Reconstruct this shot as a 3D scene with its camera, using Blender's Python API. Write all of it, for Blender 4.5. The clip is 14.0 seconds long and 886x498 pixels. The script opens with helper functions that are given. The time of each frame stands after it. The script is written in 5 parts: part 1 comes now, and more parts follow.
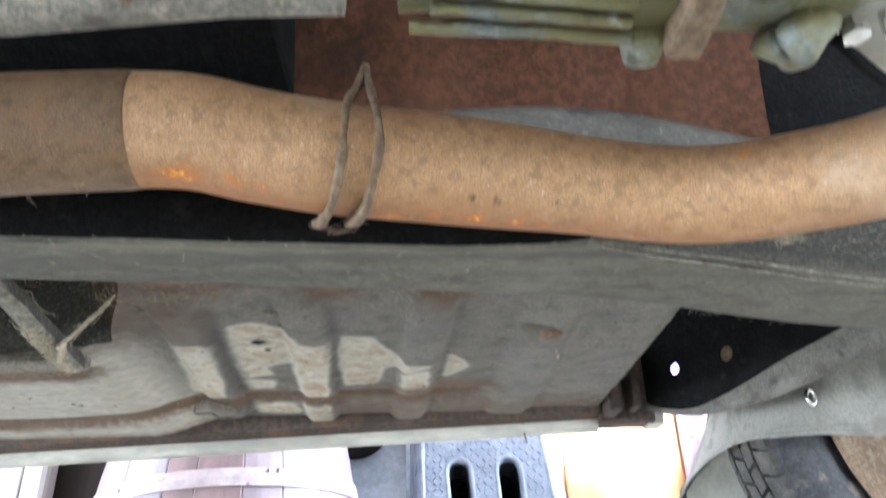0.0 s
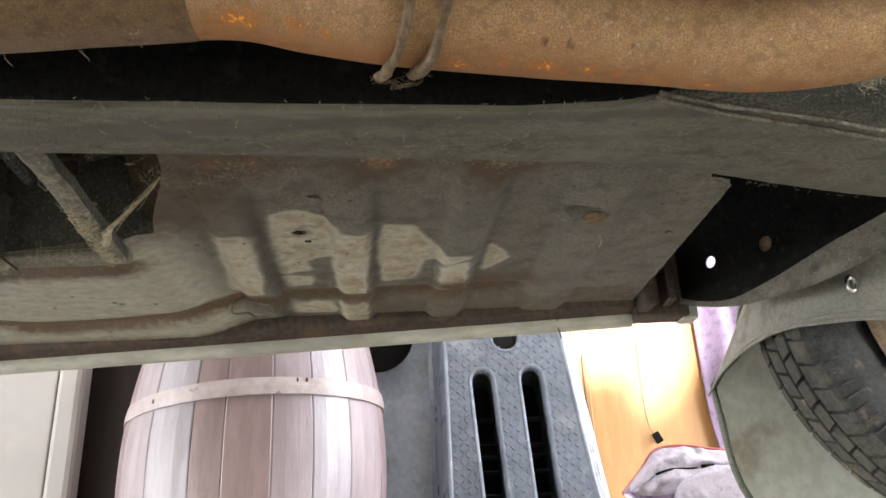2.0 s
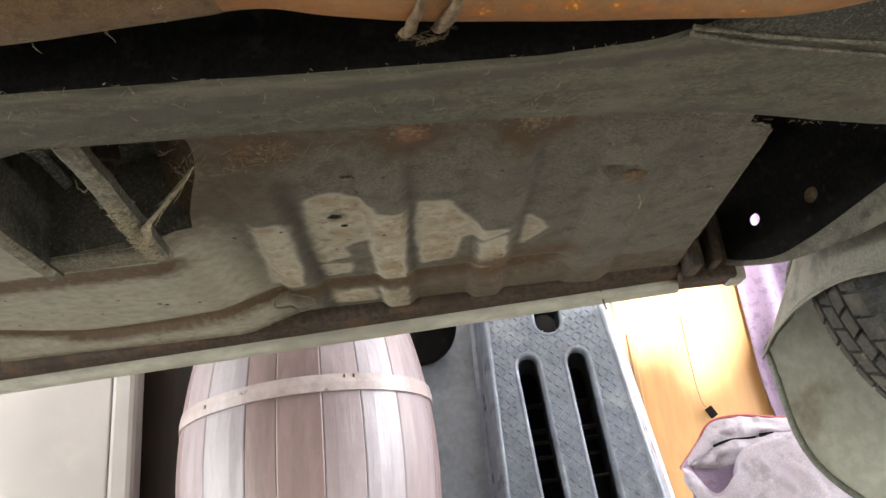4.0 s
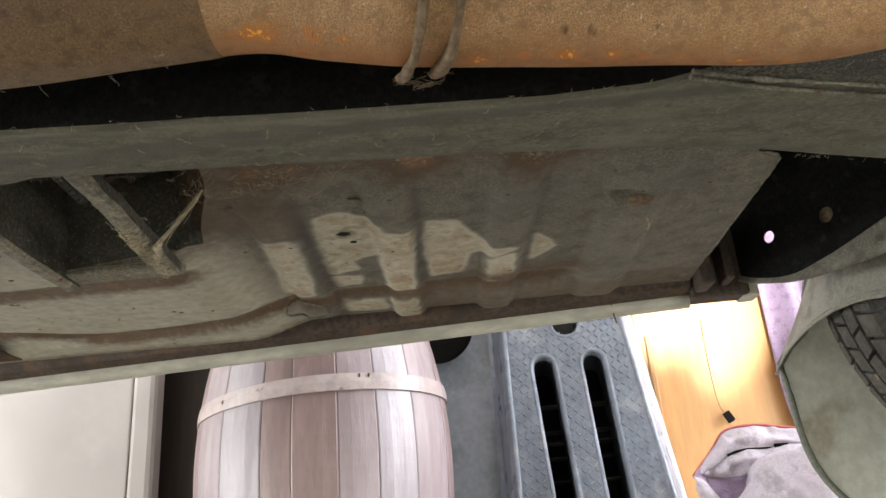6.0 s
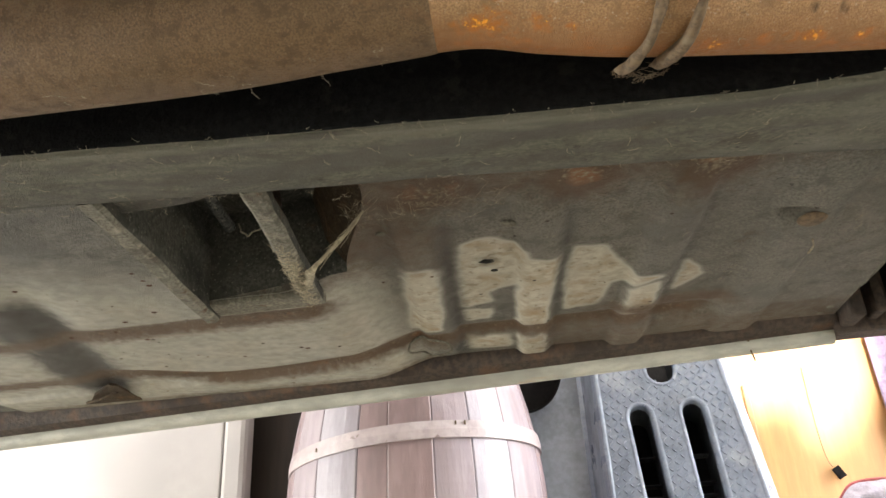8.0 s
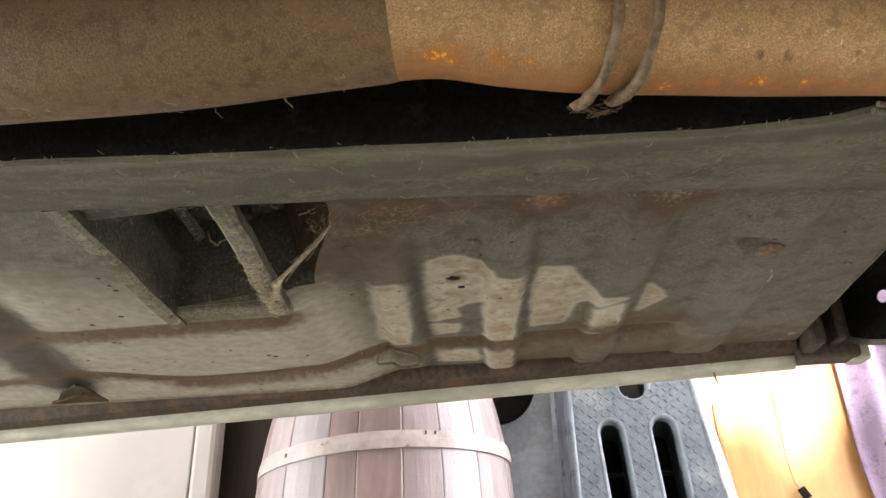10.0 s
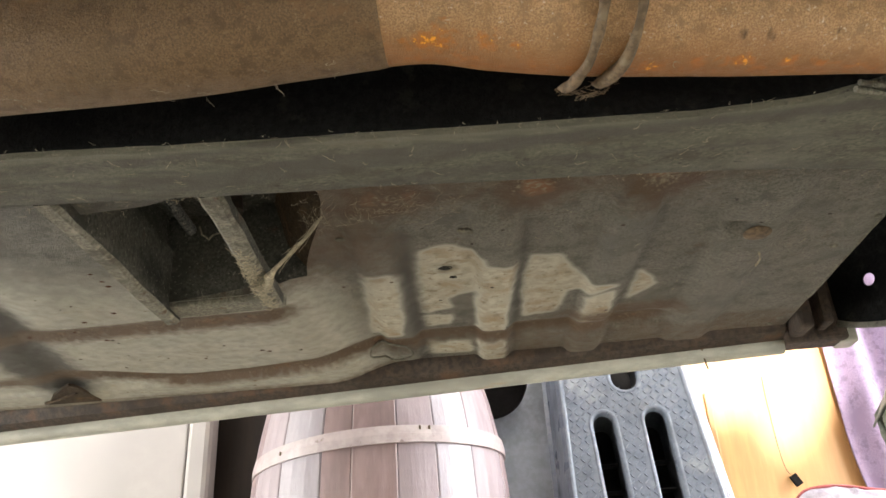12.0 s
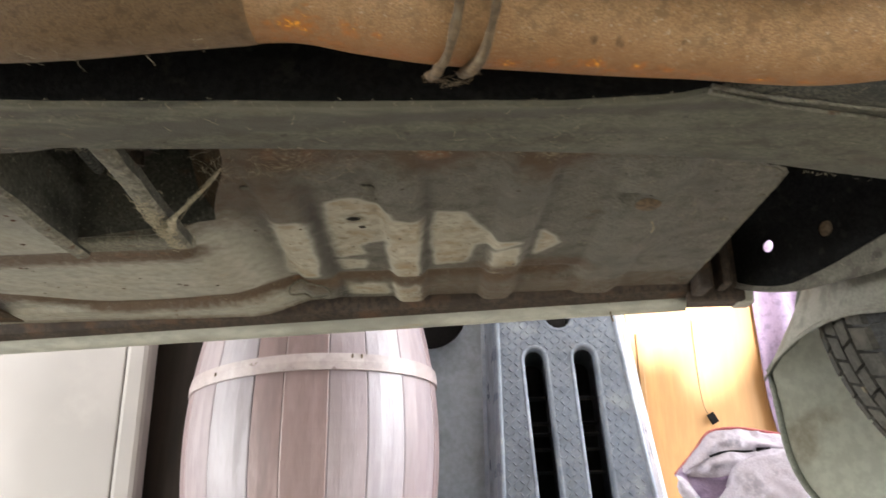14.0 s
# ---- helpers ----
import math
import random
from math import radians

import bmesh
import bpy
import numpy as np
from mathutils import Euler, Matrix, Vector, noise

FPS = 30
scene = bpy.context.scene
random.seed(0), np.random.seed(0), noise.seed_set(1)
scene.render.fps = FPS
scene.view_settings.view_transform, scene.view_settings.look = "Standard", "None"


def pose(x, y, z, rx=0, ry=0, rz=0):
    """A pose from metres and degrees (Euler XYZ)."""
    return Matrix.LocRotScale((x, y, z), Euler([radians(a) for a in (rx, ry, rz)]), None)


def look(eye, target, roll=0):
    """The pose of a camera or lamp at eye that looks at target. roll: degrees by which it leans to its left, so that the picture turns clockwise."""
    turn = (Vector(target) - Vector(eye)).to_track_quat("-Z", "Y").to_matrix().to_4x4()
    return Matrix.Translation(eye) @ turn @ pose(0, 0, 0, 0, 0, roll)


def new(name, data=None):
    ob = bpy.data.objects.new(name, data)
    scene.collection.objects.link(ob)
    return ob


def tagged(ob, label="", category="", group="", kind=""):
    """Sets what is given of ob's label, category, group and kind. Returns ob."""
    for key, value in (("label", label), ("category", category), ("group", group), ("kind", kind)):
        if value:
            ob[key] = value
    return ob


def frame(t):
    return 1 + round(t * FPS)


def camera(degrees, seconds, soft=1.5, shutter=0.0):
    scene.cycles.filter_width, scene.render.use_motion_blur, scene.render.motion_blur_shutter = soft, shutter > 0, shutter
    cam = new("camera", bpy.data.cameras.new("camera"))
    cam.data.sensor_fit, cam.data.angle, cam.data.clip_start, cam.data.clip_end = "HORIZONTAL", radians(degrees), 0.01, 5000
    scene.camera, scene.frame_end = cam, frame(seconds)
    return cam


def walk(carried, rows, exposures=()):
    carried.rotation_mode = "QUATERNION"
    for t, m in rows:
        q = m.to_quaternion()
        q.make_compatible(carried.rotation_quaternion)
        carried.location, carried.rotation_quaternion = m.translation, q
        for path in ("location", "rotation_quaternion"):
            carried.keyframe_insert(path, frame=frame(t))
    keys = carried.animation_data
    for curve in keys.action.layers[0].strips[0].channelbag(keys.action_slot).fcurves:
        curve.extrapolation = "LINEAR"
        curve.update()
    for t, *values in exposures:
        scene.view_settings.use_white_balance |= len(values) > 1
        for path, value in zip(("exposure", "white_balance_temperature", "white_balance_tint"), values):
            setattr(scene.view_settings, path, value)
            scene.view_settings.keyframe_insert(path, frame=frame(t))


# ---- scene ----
cam = camera(62.6, 14.0, 1.5, 0.4)
PATH = [
    (0, (-0.014, 0.08, 0.262), (0.039, 1.877, 1.138), -1.8),
    (0.5, (-0.022, 0.095, 0.225), (0.045, 1.962, 0.939), -3.5),
    (1, (-0.038, 0.102, 0.223), (-0.049, 2.008, 0.827), -2.4),
    (1.5, (-0.045, 0.105, 0.231), (-0.034, 2.001, 0.868), -2.3),
    (2, (-0.047, 0.106, 0.233), (-0.021, 1.982, 0.926), -2.6),
    (2.5, (-0.048, 0.107, 0.234), (-0.024, 1.964, 0.978), -2.9),
    (3, (-0.049, 0.106, 0.237), (-0.035, 1.964, 0.978), -3.1),
    (3.5, (-0.051, 0.118, 0.22), (-0.09, 1.986, 0.934), -5.0),
    (4, (-0.052, 0.12, 0.216), (-0.121, 1.995, 0.908), -6.1),
    (4.2, (-0.051, 0.121, 0.215), (-0.126, 1.991, 0.919), -6.5),
    (6.3, (-0.032, 0.104, 0.242), (-0.171, 1.99, 0.893), -4.1),
    (6.5, (-0.039, 0.103, 0.244), (-0.162, 1.995, 0.878), -4.0),
    (7, (-0.052, 0.105, 0.249), (-0.206, 1.983, 0.919), -3.4),
    (7.5, (-0.1, 0.125, 0.236), (-0.319, 1.95, 1.024), -3.7),
    (8, (-0.118, 0.129, 0.229), (-0.395, 1.932, 1.049), -3.3),
    (8.2, (-0.12, 0.13, 0.229), (-0.396, 1.93, 1.057), -3.3),
    (10.3, (-0.1, 0.119, 0.233), (-0.33, 1.92, 1.072), -1.6),
    (10.5, (-0.103, 0.119, 0.227), (-0.318, 1.912, 1.086), -2.3),
    (11, (-0.105, 0.12, 0.225), (-0.319, 1.915, 1.083), -2.5),
    (11.5, (-0.103, 0.119, 0.223), (-0.305, 1.917, 1.076), -3.2),
    (12, (-0.103, 0.119, 0.224), (-0.308, 1.927, 1.054), -3.2),
    (12.5, (-0.103, 0.12, 0.223), (-0.312, 1.932, 1.043), -3.2),
    (13, (-0.101, 0.118, 0.231), (-0.323, 1.938, 1.028), -2.3),
    (13.5, (-0.076, 0.101, 0.253), (-0.272, 1.969, 0.94), -0.3),
    (14, (-0.044, 0.093, 0.24), (-0.168, 1.987, 0.871), -0.9),
]
walk(cam, [(t, look(eye, target, roll)) for t, eye, target, roll in PATH], [
    (0.0, 2.70, 5250, 11), (0.4, 2.14, 5600, 10), (0.9, 1.42, 5800, 10), (1.6, 1.36, 5950, 10), (2.0, 1.72, 6150, 9.5), (2.6, 1.93, 6400, 9), (3.4, 1.73, 6350, 9), (4.2, 1.63, 6350, 9),
    (6.5, 1.56, 6300, 9), (7.4, 1.70, 6350, 9), (8.2, 1.95, 6400, 9), (11.0, 1.93, 6450, 9), (13.0, 1.83, 6350, 9), (14.0, 1.68, 6300, 9)])

# ---- world, lights ----
world = bpy.data.worlds.new("world")
scene.world = world
world.use_nodes = True
wn = world.node_tree.nodes
sky = wn.new("ShaderNodeTexSky")
sky.sky_type, sky.sun_disc = "NISHITA", False
sky.sun_elevation, sky.sun_rotation = radians(12), radians(175)
wn["Background"].inputs[1].default_value = 0.066
world.node_tree.links.new(sky.outputs[0], wn["Background"].inputs[0])


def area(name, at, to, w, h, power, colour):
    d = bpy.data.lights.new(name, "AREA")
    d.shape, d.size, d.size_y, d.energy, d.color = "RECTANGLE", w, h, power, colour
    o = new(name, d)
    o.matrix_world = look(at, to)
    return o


# unseen fill lamps added beside the wall openings to light underside and aisle
area("west_fill_light", (-2.98, -0.15, 1.0), (0.0, 0.0, 0.6), 2.7, 1.95, 99, (1.0, 0.985, 0.95))
area("east_fill_light", (2.40, -0.7, 1.05), (0.0, 0.3, 0.3), 1.9, 1.95, 63, (1.0, 0.985, 0.95))
area("aisle_fill_light", (2.40, 1.8, 1.3), (-0.4, 1.9, 0.4), 1.2, 1.4, 42, (0.98, 0.98, 1.0))
sun_data = bpy.data.lights.new("sun", "SUN")
sun_data.energy, sun_data.angle, sun_data.color = 4.2, radians(5.0), (1.0, 0.95, 0.86)
sun = new("sun", sun_data)
sun.matrix_world = look((0.2, -5.0, 2.235), (0.5, 2.5, 0.63))


# ---- materials ----
def material(name, base, rough=0.7, metal=0.0, spots=(), grain=60.0, grain_amount=0.25, bump=0.25, bump_scale=None, rough_var=0.15, stretch=(1, 1, 1), spec=0.5):
    """Base colour with fine grain; spots: rows of (colour, noise scale, threshold, softness) laid over it."""
    m = bpy.data.materials.new(name)
    m.use_nodes = True
    n, l = m.node_tree.nodes, m.node_tree.links
    bsdf = n["Principled BSDF"]
    tc = n.new("ShaderNodeTexCoord")
    mp = n.new("ShaderNodeMapping")
    mp.inputs["Scale"].default_value = stretch
    l.new(tc.outputs["Object"], mp.inputs[0])

    def noise_tex(scale, detail=5.0, off=0.0):
        t = n.new("ShaderNodeTexNoise")
        t.inputs["Scale"].default_value, t.inputs["Detail"].default_value, t.inputs["Roughness"].default_value = scale, detail, 0.62
        if off:
            o = n.new("ShaderNodeVectorMath")
            o.operation, o.inputs[1].default_value = "ADD", (off, off * 0.7, off * 1.3)
            l.new(mp.outputs[0], o.inputs[0])
            l.new(o.outputs[0], t.inputs["Vector"])
        else:
            l.new(mp.outputs[0], t.inputs["Vector"])
        k = n.new("ShaderNodeMath")
        k.operation, k.inputs[1].default_value, k.inputs[2].default_value = "MULTIPLY_ADD", 1.6, -0.3
        l.new(t.outputs[0], k.inputs[0])
        return k.outputs[0]

    def mix(a, b, fac):
        x = n.new("ShaderNodeMix")
        x.data_type = "RGBA"
        for sock, v in ((x.inputs[6], a), (x.inputs[7], b)):
            if isinstance(v, tuple):
                sock.default_value = (*v[:3], 1)
            else:
                l.new(v, sock)
        if isinstance(fac, float):
            x.inputs[0].default_value = fac
        else:
            l.new(fac, x.inputs[0])
        return x.outputs[2]

    def ramp(v, lo, hi):
        r = n.new("ShaderNodeMapRange")
        r.interpolation_type = "SMOOTHSTEP"
        r.inputs[1].default_value, r.inputs[2].default_value = lo, hi
        l.new(v, r.inputs[0])
        return r.outputs[0]

    dark = tuple(c * (1 - grain_amount) for c in base)
    light = tuple(min(1, c * (1 + grain_amount)) for c in base)
    fine = noise_tex(grain)
    col = mix(dark, light, ramp(fine, 0.3, 0.7))
    big = noise_tex(grain * 0.12, 4.0, 3.1)
    col = mix(col, tuple(c * 0.72 for c in base), ramp(big, 0.5, 0.75))
    for i, (c, s, th, soft) in enumerate(spots):
        col = mix(col, c, ramp(noise_tex(s, 6.0, 7.7 + 5.3 * i), th, th + soft))
    l.new(col, bsdf.inputs["Base Color"])
    rr = n.new("ShaderNodeMapRange")
    rr.inputs[3].default_value, rr.inputs[4].default_value = max(0.02, rough - rough_var), min(1, rough + rough_var)
    l.new(big, rr.inputs[0])
    l.new(rr.outputs[0], bsdf.inputs["Roughness"])
    bsdf.inputs["Metallic"].default_value = metal
    bsdf.inputs["Specular IOR Level"].default_value = spec
    if bump:
        b = n.new("ShaderNodeBump")
        b.inputs["Strength"].default_value, b.inputs["Distance"].default_value = bump, 0.002
        l.new(noise_tex(bump_scale or grain * 1.7, 6.0, 1.9), b.inputs["Height"])
        l.new(b.outputs[0], bsdf.inputs["Normal"])
    return m


M = {}
M["rail"] = material("undercoated_steel", (0.135, 0.125, 0.102), 0.78, 0.0, [((0.20, 0.19, 0.16), 16, 0.54, 0.2), ((0.06, 0.055, 0.048), 30, 0.62, 0.12), ((0.30, 0.27, 0.21), 300, 0.72, 0.06)], 420, 0.2, 0.5, stretch=(0.7, 1, 1))
# near black, for undercoat and for the shade painted into the pipe cavity
M["dark"] = material("black_undercoat_and_shade", (0.007, 0.0068, 0.0066), 0.85, 0.0, [((0.016, 0.015, 0.013), 60, 0.62, 0.15)], 220, 0.35, 0.6, spec=0.12)
M["rough_dark"] = material("gritty_undercoat", (0.085, 0.083, 0.075), 0.9, 0.0, [((0.02, 0.02, 0.019), 300, 0.52, 0.08), ((0.22, 0.20, 0.16), 340, 0.66, 0.06)], 420, 0.5, 1.0, 300)
M["pipe"] = material("rusted_exhaust_steel", (0.415, 0.25, 0.122), 0.42, 0.2, [((0.35, 0.205, 0.108), 10, 0.5, 0.35), ((0.50, 0.375, 0.245), 14, 0.54, 0.35), ((0.28, 0.165, 0.088), 620, 0.58, 0.35), ((0.62, 0.49, 0.36), 420, 0.66, 0.16), ((0.33, 0.18, 0.07), 60, 0.66, 0.3)], 1100, 0.28, 0.5, 1100)
M["sleeve"] = material("browned_exhaust_sleeve", (0.165, 0.098, 0.045), 0.55, 0.1, [((0.125, 0.078, 0.036), 9, 0.5, 0.3), ((0.19, 0.10, 0.040), 26, 0.58, 0.2), ((0.24, 0.155, 0.08), 520, 0.62, 0.2), ((0.09, 0.052, 0.024), 560, 0.62, 0.2)], 1000, 0.22, 0.4, 1000)
M["clamp"] = material("dusty_clamp_steel", (0.145, 0.098, 0.056), 0.75, 0.1, [((0.20, 0.15, 0.095), 90, 0.55, 0.2)], 250, 0.3, 0.4)
M["rust"] = material("rusty_floor_panel", (0.085, 0.036, 0.018), 0.8, 0.0, [((0.15, 0.068, 0.03), 5, 0.50, 0.3), ((0.03, 0.018, 0.013), 8, 0.52, 0.3)], 160, 0.25, 0.4, spec=0.2)
M["brown"] = material("dark_rusty_steel", (0.050, 0.033, 0.023), 0.7, 0.0, [((0.105, 0.055, 0.028), 24, 0.55, 0.3)], 140, 0.4, 0.5)
M["strip"] = material("dull_sill_moulding", (0.41, 0.40, 0.34), 0.42, 0.0, [((0.36, 0.3, 0.22), 40, 0.64, 0.15)], 90, 0.12, 0.12, stretch=(0.35, 1, 1))
M["alloy"] = material("greasy_cast_alloy", (0.20, 0.225, 0.21), 0.42, 0.3, [((0.17, 0.155, 0.065), 13, 0.46, 0.2), ((0.085, 0.08, 0.055), 50, 0.58, 0.2), ((0.34, 0.35, 0.31), 90, 0.66, 0.15)], 240, 0.3, 0.7)
M["web"] = material("dusty_cobweb", (0.36, 0.31, 0.22), 0.95, 0.0, [], 300, 0.3, 0.3)
M["dusty"] = material("dust_coated_steel", (0.20, 0.185, 0.145), 0.9, 0.0, [((0.10, 0.085, 0.064), 36, 0.52, 0.25), ((0.34, 0.305, 0.235), 90, 0.60, 0.2), ((0.12, 0.07, 0.04), 50, 0.66, 0.15)], 400, 0.3, 0.7)
M["grimy"] = material("grimy_black_steel", (0.036, 0.034, 0.028), 0.85, 0.0, [((0.10, 0.093, 0.075), 200, 0.70, 0.1), ((0.018, 0.017, 0.015), 12, 0.5, 0.3)], 300, 0.3, 0.5, spec=0.2)
M["speckled"] = material("dust_flecked_steel", (0.085, 0.082, 0.068), 0.9, 0.0, [((0.03, 0.029, 0.025), 14, 0.5, 0.3), ((0.11, 0.065, 0.04), 18, 0.64, 0.2), ((0.24, 0.225, 0.185), 330, 0.66, 0.12)], 300, 0.3, 0.6, spec=0.2)
M["rusty_dirt"] = material("rusty_dirt", (0.058, 0.038, 0.022), 0.9, 0.0, [((0.11, 0.062, 0.030), 40, 0.55, 0.3), ((0.03, 0.023, 0.016), 24, 0.55, 0.3), ((0.2, 0.165, 0.11), 330, 0.68, 0.1)], 300, 0.3, 0.8, spec=0.2)
# darker copy of the ramp plastic, with the slots' shade in its colour
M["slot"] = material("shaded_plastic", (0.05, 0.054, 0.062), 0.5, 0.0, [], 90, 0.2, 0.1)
M["rubber"] = material("tyre_rubber", (0.035, 0.036, 0.038), 0.7, 0.0, [((0.14, 0.12, 0.095), 28, 0.6, 0.15)], 180, 0.3, 0.4)
M["tread"] = material("dusty_tread_rubber", (0.062, 0.059, 0.052), 0.85, 0.0, [((0.095, 0.088, 0.075), 22, 0.5, 0.3), ((0.20, 0.165, 0.115), 24, 0.66, 0.15)], 200, 0.3, 0.5)
M["cover"] = material("grey_green_vinyl", (0.60, 0.62, 0.55), 0.5, 0.0, [((0.48, 0.49, 0.42), 9, 0.55, 0.2), ((0.36, 0.33, 0.26), 7, 0.64, 0.25)], 60, 0.08, 0.25, 24)
M["cover_out"] = material("grey_canvas", (0.225, 0.218, 0.188), 0.7, 0.0, [((0.17, 0.155, 0.13), 20, 0.55, 0.2)], 260, 0.12, 0.3)
M["hem"] = material("dark_green_hem", (0.14, 0.15, 0.12), 0.7, 0.0, [], 200, 0.2, 0.3)
M["lilac"] = material("lilac_fabric", (0.29, 0.215, 0.33), 0.8, 0.0, [((0.26, 0.19, 0.30), 8, 0.55, 0.2)], 300, 0.1, 0.25)
M["pale_fabric"] = material("pale_lilac_canvas", (0.43, 0.39, 0.46), 0.75, 0.0, [((0.39, 0.35, 0.42), 10, 0.56, 0.3)], 260, 0.1, 0.25)
M["navy"] = material("navy_webbing", (0.018, 0.018, 0.03), 0.8, 0.0, [], 300, 0.2, 0.3)
M["red"] = material("red_piping", (0.42, 0.10, 0.10), 0.7, 0.0, [], 200, 0.2, 0.2)
M["plastic"] = material("blue_grey_plastic", (0.235, 0.268, 0.335), 0.32, 0.0, [((0.34, 0.368, 0.42), 10, 0.55, 0.25), ((0.22, 0.24, 0.285), 26, 0.6, 0.25)], 90, 0.08, 0.12)
M["ply"] = material("orange_plywood", (0.55, 0.30, 0.12), 0.45, 0.0, [((0.49, 0.255, 0.095), 3.2, 0.50, 0.35), ((0.60, 0.35, 0.15), 5, 0.6, 0.2)], 40, 0.08, 0.1, stretch=(1, 1, 0.12))
M["cabinet"] = material("painted_cream_panel", (0.43, 0.395, 0.38), 0.6, 0.0, [((0.41, 0.375, 0.358), 3, 0.5, 0.5)], 5, 0.02, 0.1)
M["gap"] = material("dark_brown_board", (0.016, 0.0105, 0.0075), 0.7, 0.0, [((0.011, 0.0075, 0.0055), 5, 0.5, 0.3)], 40, 0.25, 0.2, spec=0.2, stretch=(1, 1, 0.1))
M["slate"] = material("blue_grey_cabinet", (0.44, 0.48, 0.55), 0.6, 0.0, [((0.31, 0.335, 0.38), 5, 0.55, 0.2)], 60, 0.08, 0.12)
M["iron"] = material("black_iron", (0.006, 0.005, 0.005), 0.8, 0.0, [], 90, 0.3, 0.3, spec=0.12)
M["floor"] = material("concrete", (0.415, 0.397, 0.33), 0.85, 0.0, [((0.28, 0.262, 0.22), 2.5, 0.55, 0.2), ((0.1, 0.09, 0.08), 3.0, 0.68, 0.1)], 50, 0.15, 0.2)
M["plaster"] = material("white_plaster", (0.78, 0.75, 0.71), 0.9, 0.0, [], 30, 0.05, 0.15)
M["metal"] = material("bright_zinc", (0.62, 0.6, 0.56), 0.3, 0.9, [], 120, 0.15, 0.1)
M["glass"] = bpy.data.materials.new("window_glass")
M["glass"].use_nodes = True
gb = M["glass"].node_tree.nodes["Principled BSDF"]
gb.inputs["Transmission Weight"].default_value, gb.inputs["Roughness"].default_value = 1.0, 0.02


def overlay(m, layer, rows):
    """Lays colours over a material where the colour layer's channels, broken up by noise, say so: rows of (channel, colour, scale, low, high, noise)."""
    n, l = m.node_tree.nodes, m.node_tree.links
    bsdf = n["Principled BSDF"]
    src = bsdf.inputs["Base Color"].links[0].from_socket
    at = n.new("ShaderNodeVertexColor")
    at.layer_name = layer
    sep = n.new("ShaderNodeSeparateColor")
    l.new(at.outputs[0], sep.inputs[0])
    tc = n.new("ShaderNodeTexCoord")
    for ch, col, scale, lo, hi, amp in rows:
        ns = n.new("ShaderNodeTexNoise")
        ns.inputs["Scale"].default_value, ns.inputs["Detail"].default_value = scale, 8
        l.new(tc.outputs["Object"], ns.inputs["Vector"])
        s = n.new("ShaderNodeMath")
        s.operation, s.inputs[1].default_value, s.inputs[2].default_value = "MULTIPLY_ADD", amp * 1.9, -amp * 0.95
        l.new(ns.outputs[0], s.inputs[0])
        a = n.new("ShaderNodeMath")
        a.operation = "ADD"
        l.new(sep.outputs[ch], a.inputs[0])
        l.new(s.outputs[0], a.inputs[1])
        r = n.new("ShaderNodeMapRange")
        r.inputs[1].default_value, r.inputs[2].default_value = lo, hi
        l.new(a.outputs[0], r.inputs[0])
        x = n.new("ShaderNodeMix")
        x.data_type = "RGBA"
        l.new(r.outputs[0], x.inputs[0])
        l.new(src, x.inputs[6])
        x.inputs[7].default_value = (*col, 1)
        src = x.outputs[2]
    l.new(src, bsdf.inputs["Base Color"])
    return m


# ---- building helpers ----
def part(name, bm, mat, parent=None, label="", smooth=False, mats=()):
    me = bpy.data.meshes.new(name)
    bmesh.ops.recalc_face_normals(bm, faces=bm.faces)
    if smooth:
        for f in bm.faces:
            f.smooth = True
    bm.to_mesh(me)
    bm.free()
    for x in (mat, *mats):
        me.materials.append(x)
    o = new(name, me)
    o.parent = parent
    if label:
        tagged(o, label=label)
    return o


def empty(name, at=(0, 0, 0)):
    o = new(name)
    o.empty_display_size = 0.05
    o.location = at
    return o


def box(bm, lo, hi, bevel=0.0, m=None):
    r = bmesh.ops.create_cube(bm, size=1)
    vs = r["verts"]
    for v in vs:
        v.co = Vector([lo[i] + (v.co[i] + 0.5) * (hi[i] - lo[i]) for i in range(3)])
    if bevel:
        es = list({e for v in vs for e in v.link_edges})
        g = bmesh.ops.bevel(bm, geom=es, offset=bevel, segments=2, affect="EDGES", profile=0.5)
        vs = list({v for f in g["faces"] for v in f.verts} | {v for v in vs if v.is_valid})
    if m is not None:
        bmesh.ops.transform(bm, matrix=m, verts=vs)
    return vs


def tube(bm, pts, r, seg=20, cap=True, wobble=0.0):
    """A pipe along pts; r is one radius or one for each point."""
    pts = [Vector(p) for p in pts]
    rs = r if isinstance(r, (list, tuple)) else [r] * len(pts)
    rings = []
    up = Vector((0, 0, 1))
    for i, p in enumerate(pts):
        d = (pts[min(i + 1, len(pts) - 1)] - pts[max(i - 1, 0)]).normalized()
        s = d.cross(up)
        s = s.normalized() if s.length > 1e-4 else Vector((1, 0, 0))
        u = s.cross(d)
        ring = []
        for k in range(seg):
            a = 2 * math.pi * k / seg
            q = p + (s * math.cos(a) + u * math.sin(a)) * rs[i]
            if wobble:
                q += (q - p) * wobble * noise.noise(q * 90)
            ring.append(bm.verts.new(q))
        rings.append(ring)
    for a, b in zip(rings, rings[1:]):
        for k in range(seg):
            bm.faces.new((a[k], a[(k + 1) % seg], b[(k + 1) % seg], b[k]))
    if cap:
        bm.faces.new(rings[0])
        bm.faces.new(rings[-1])


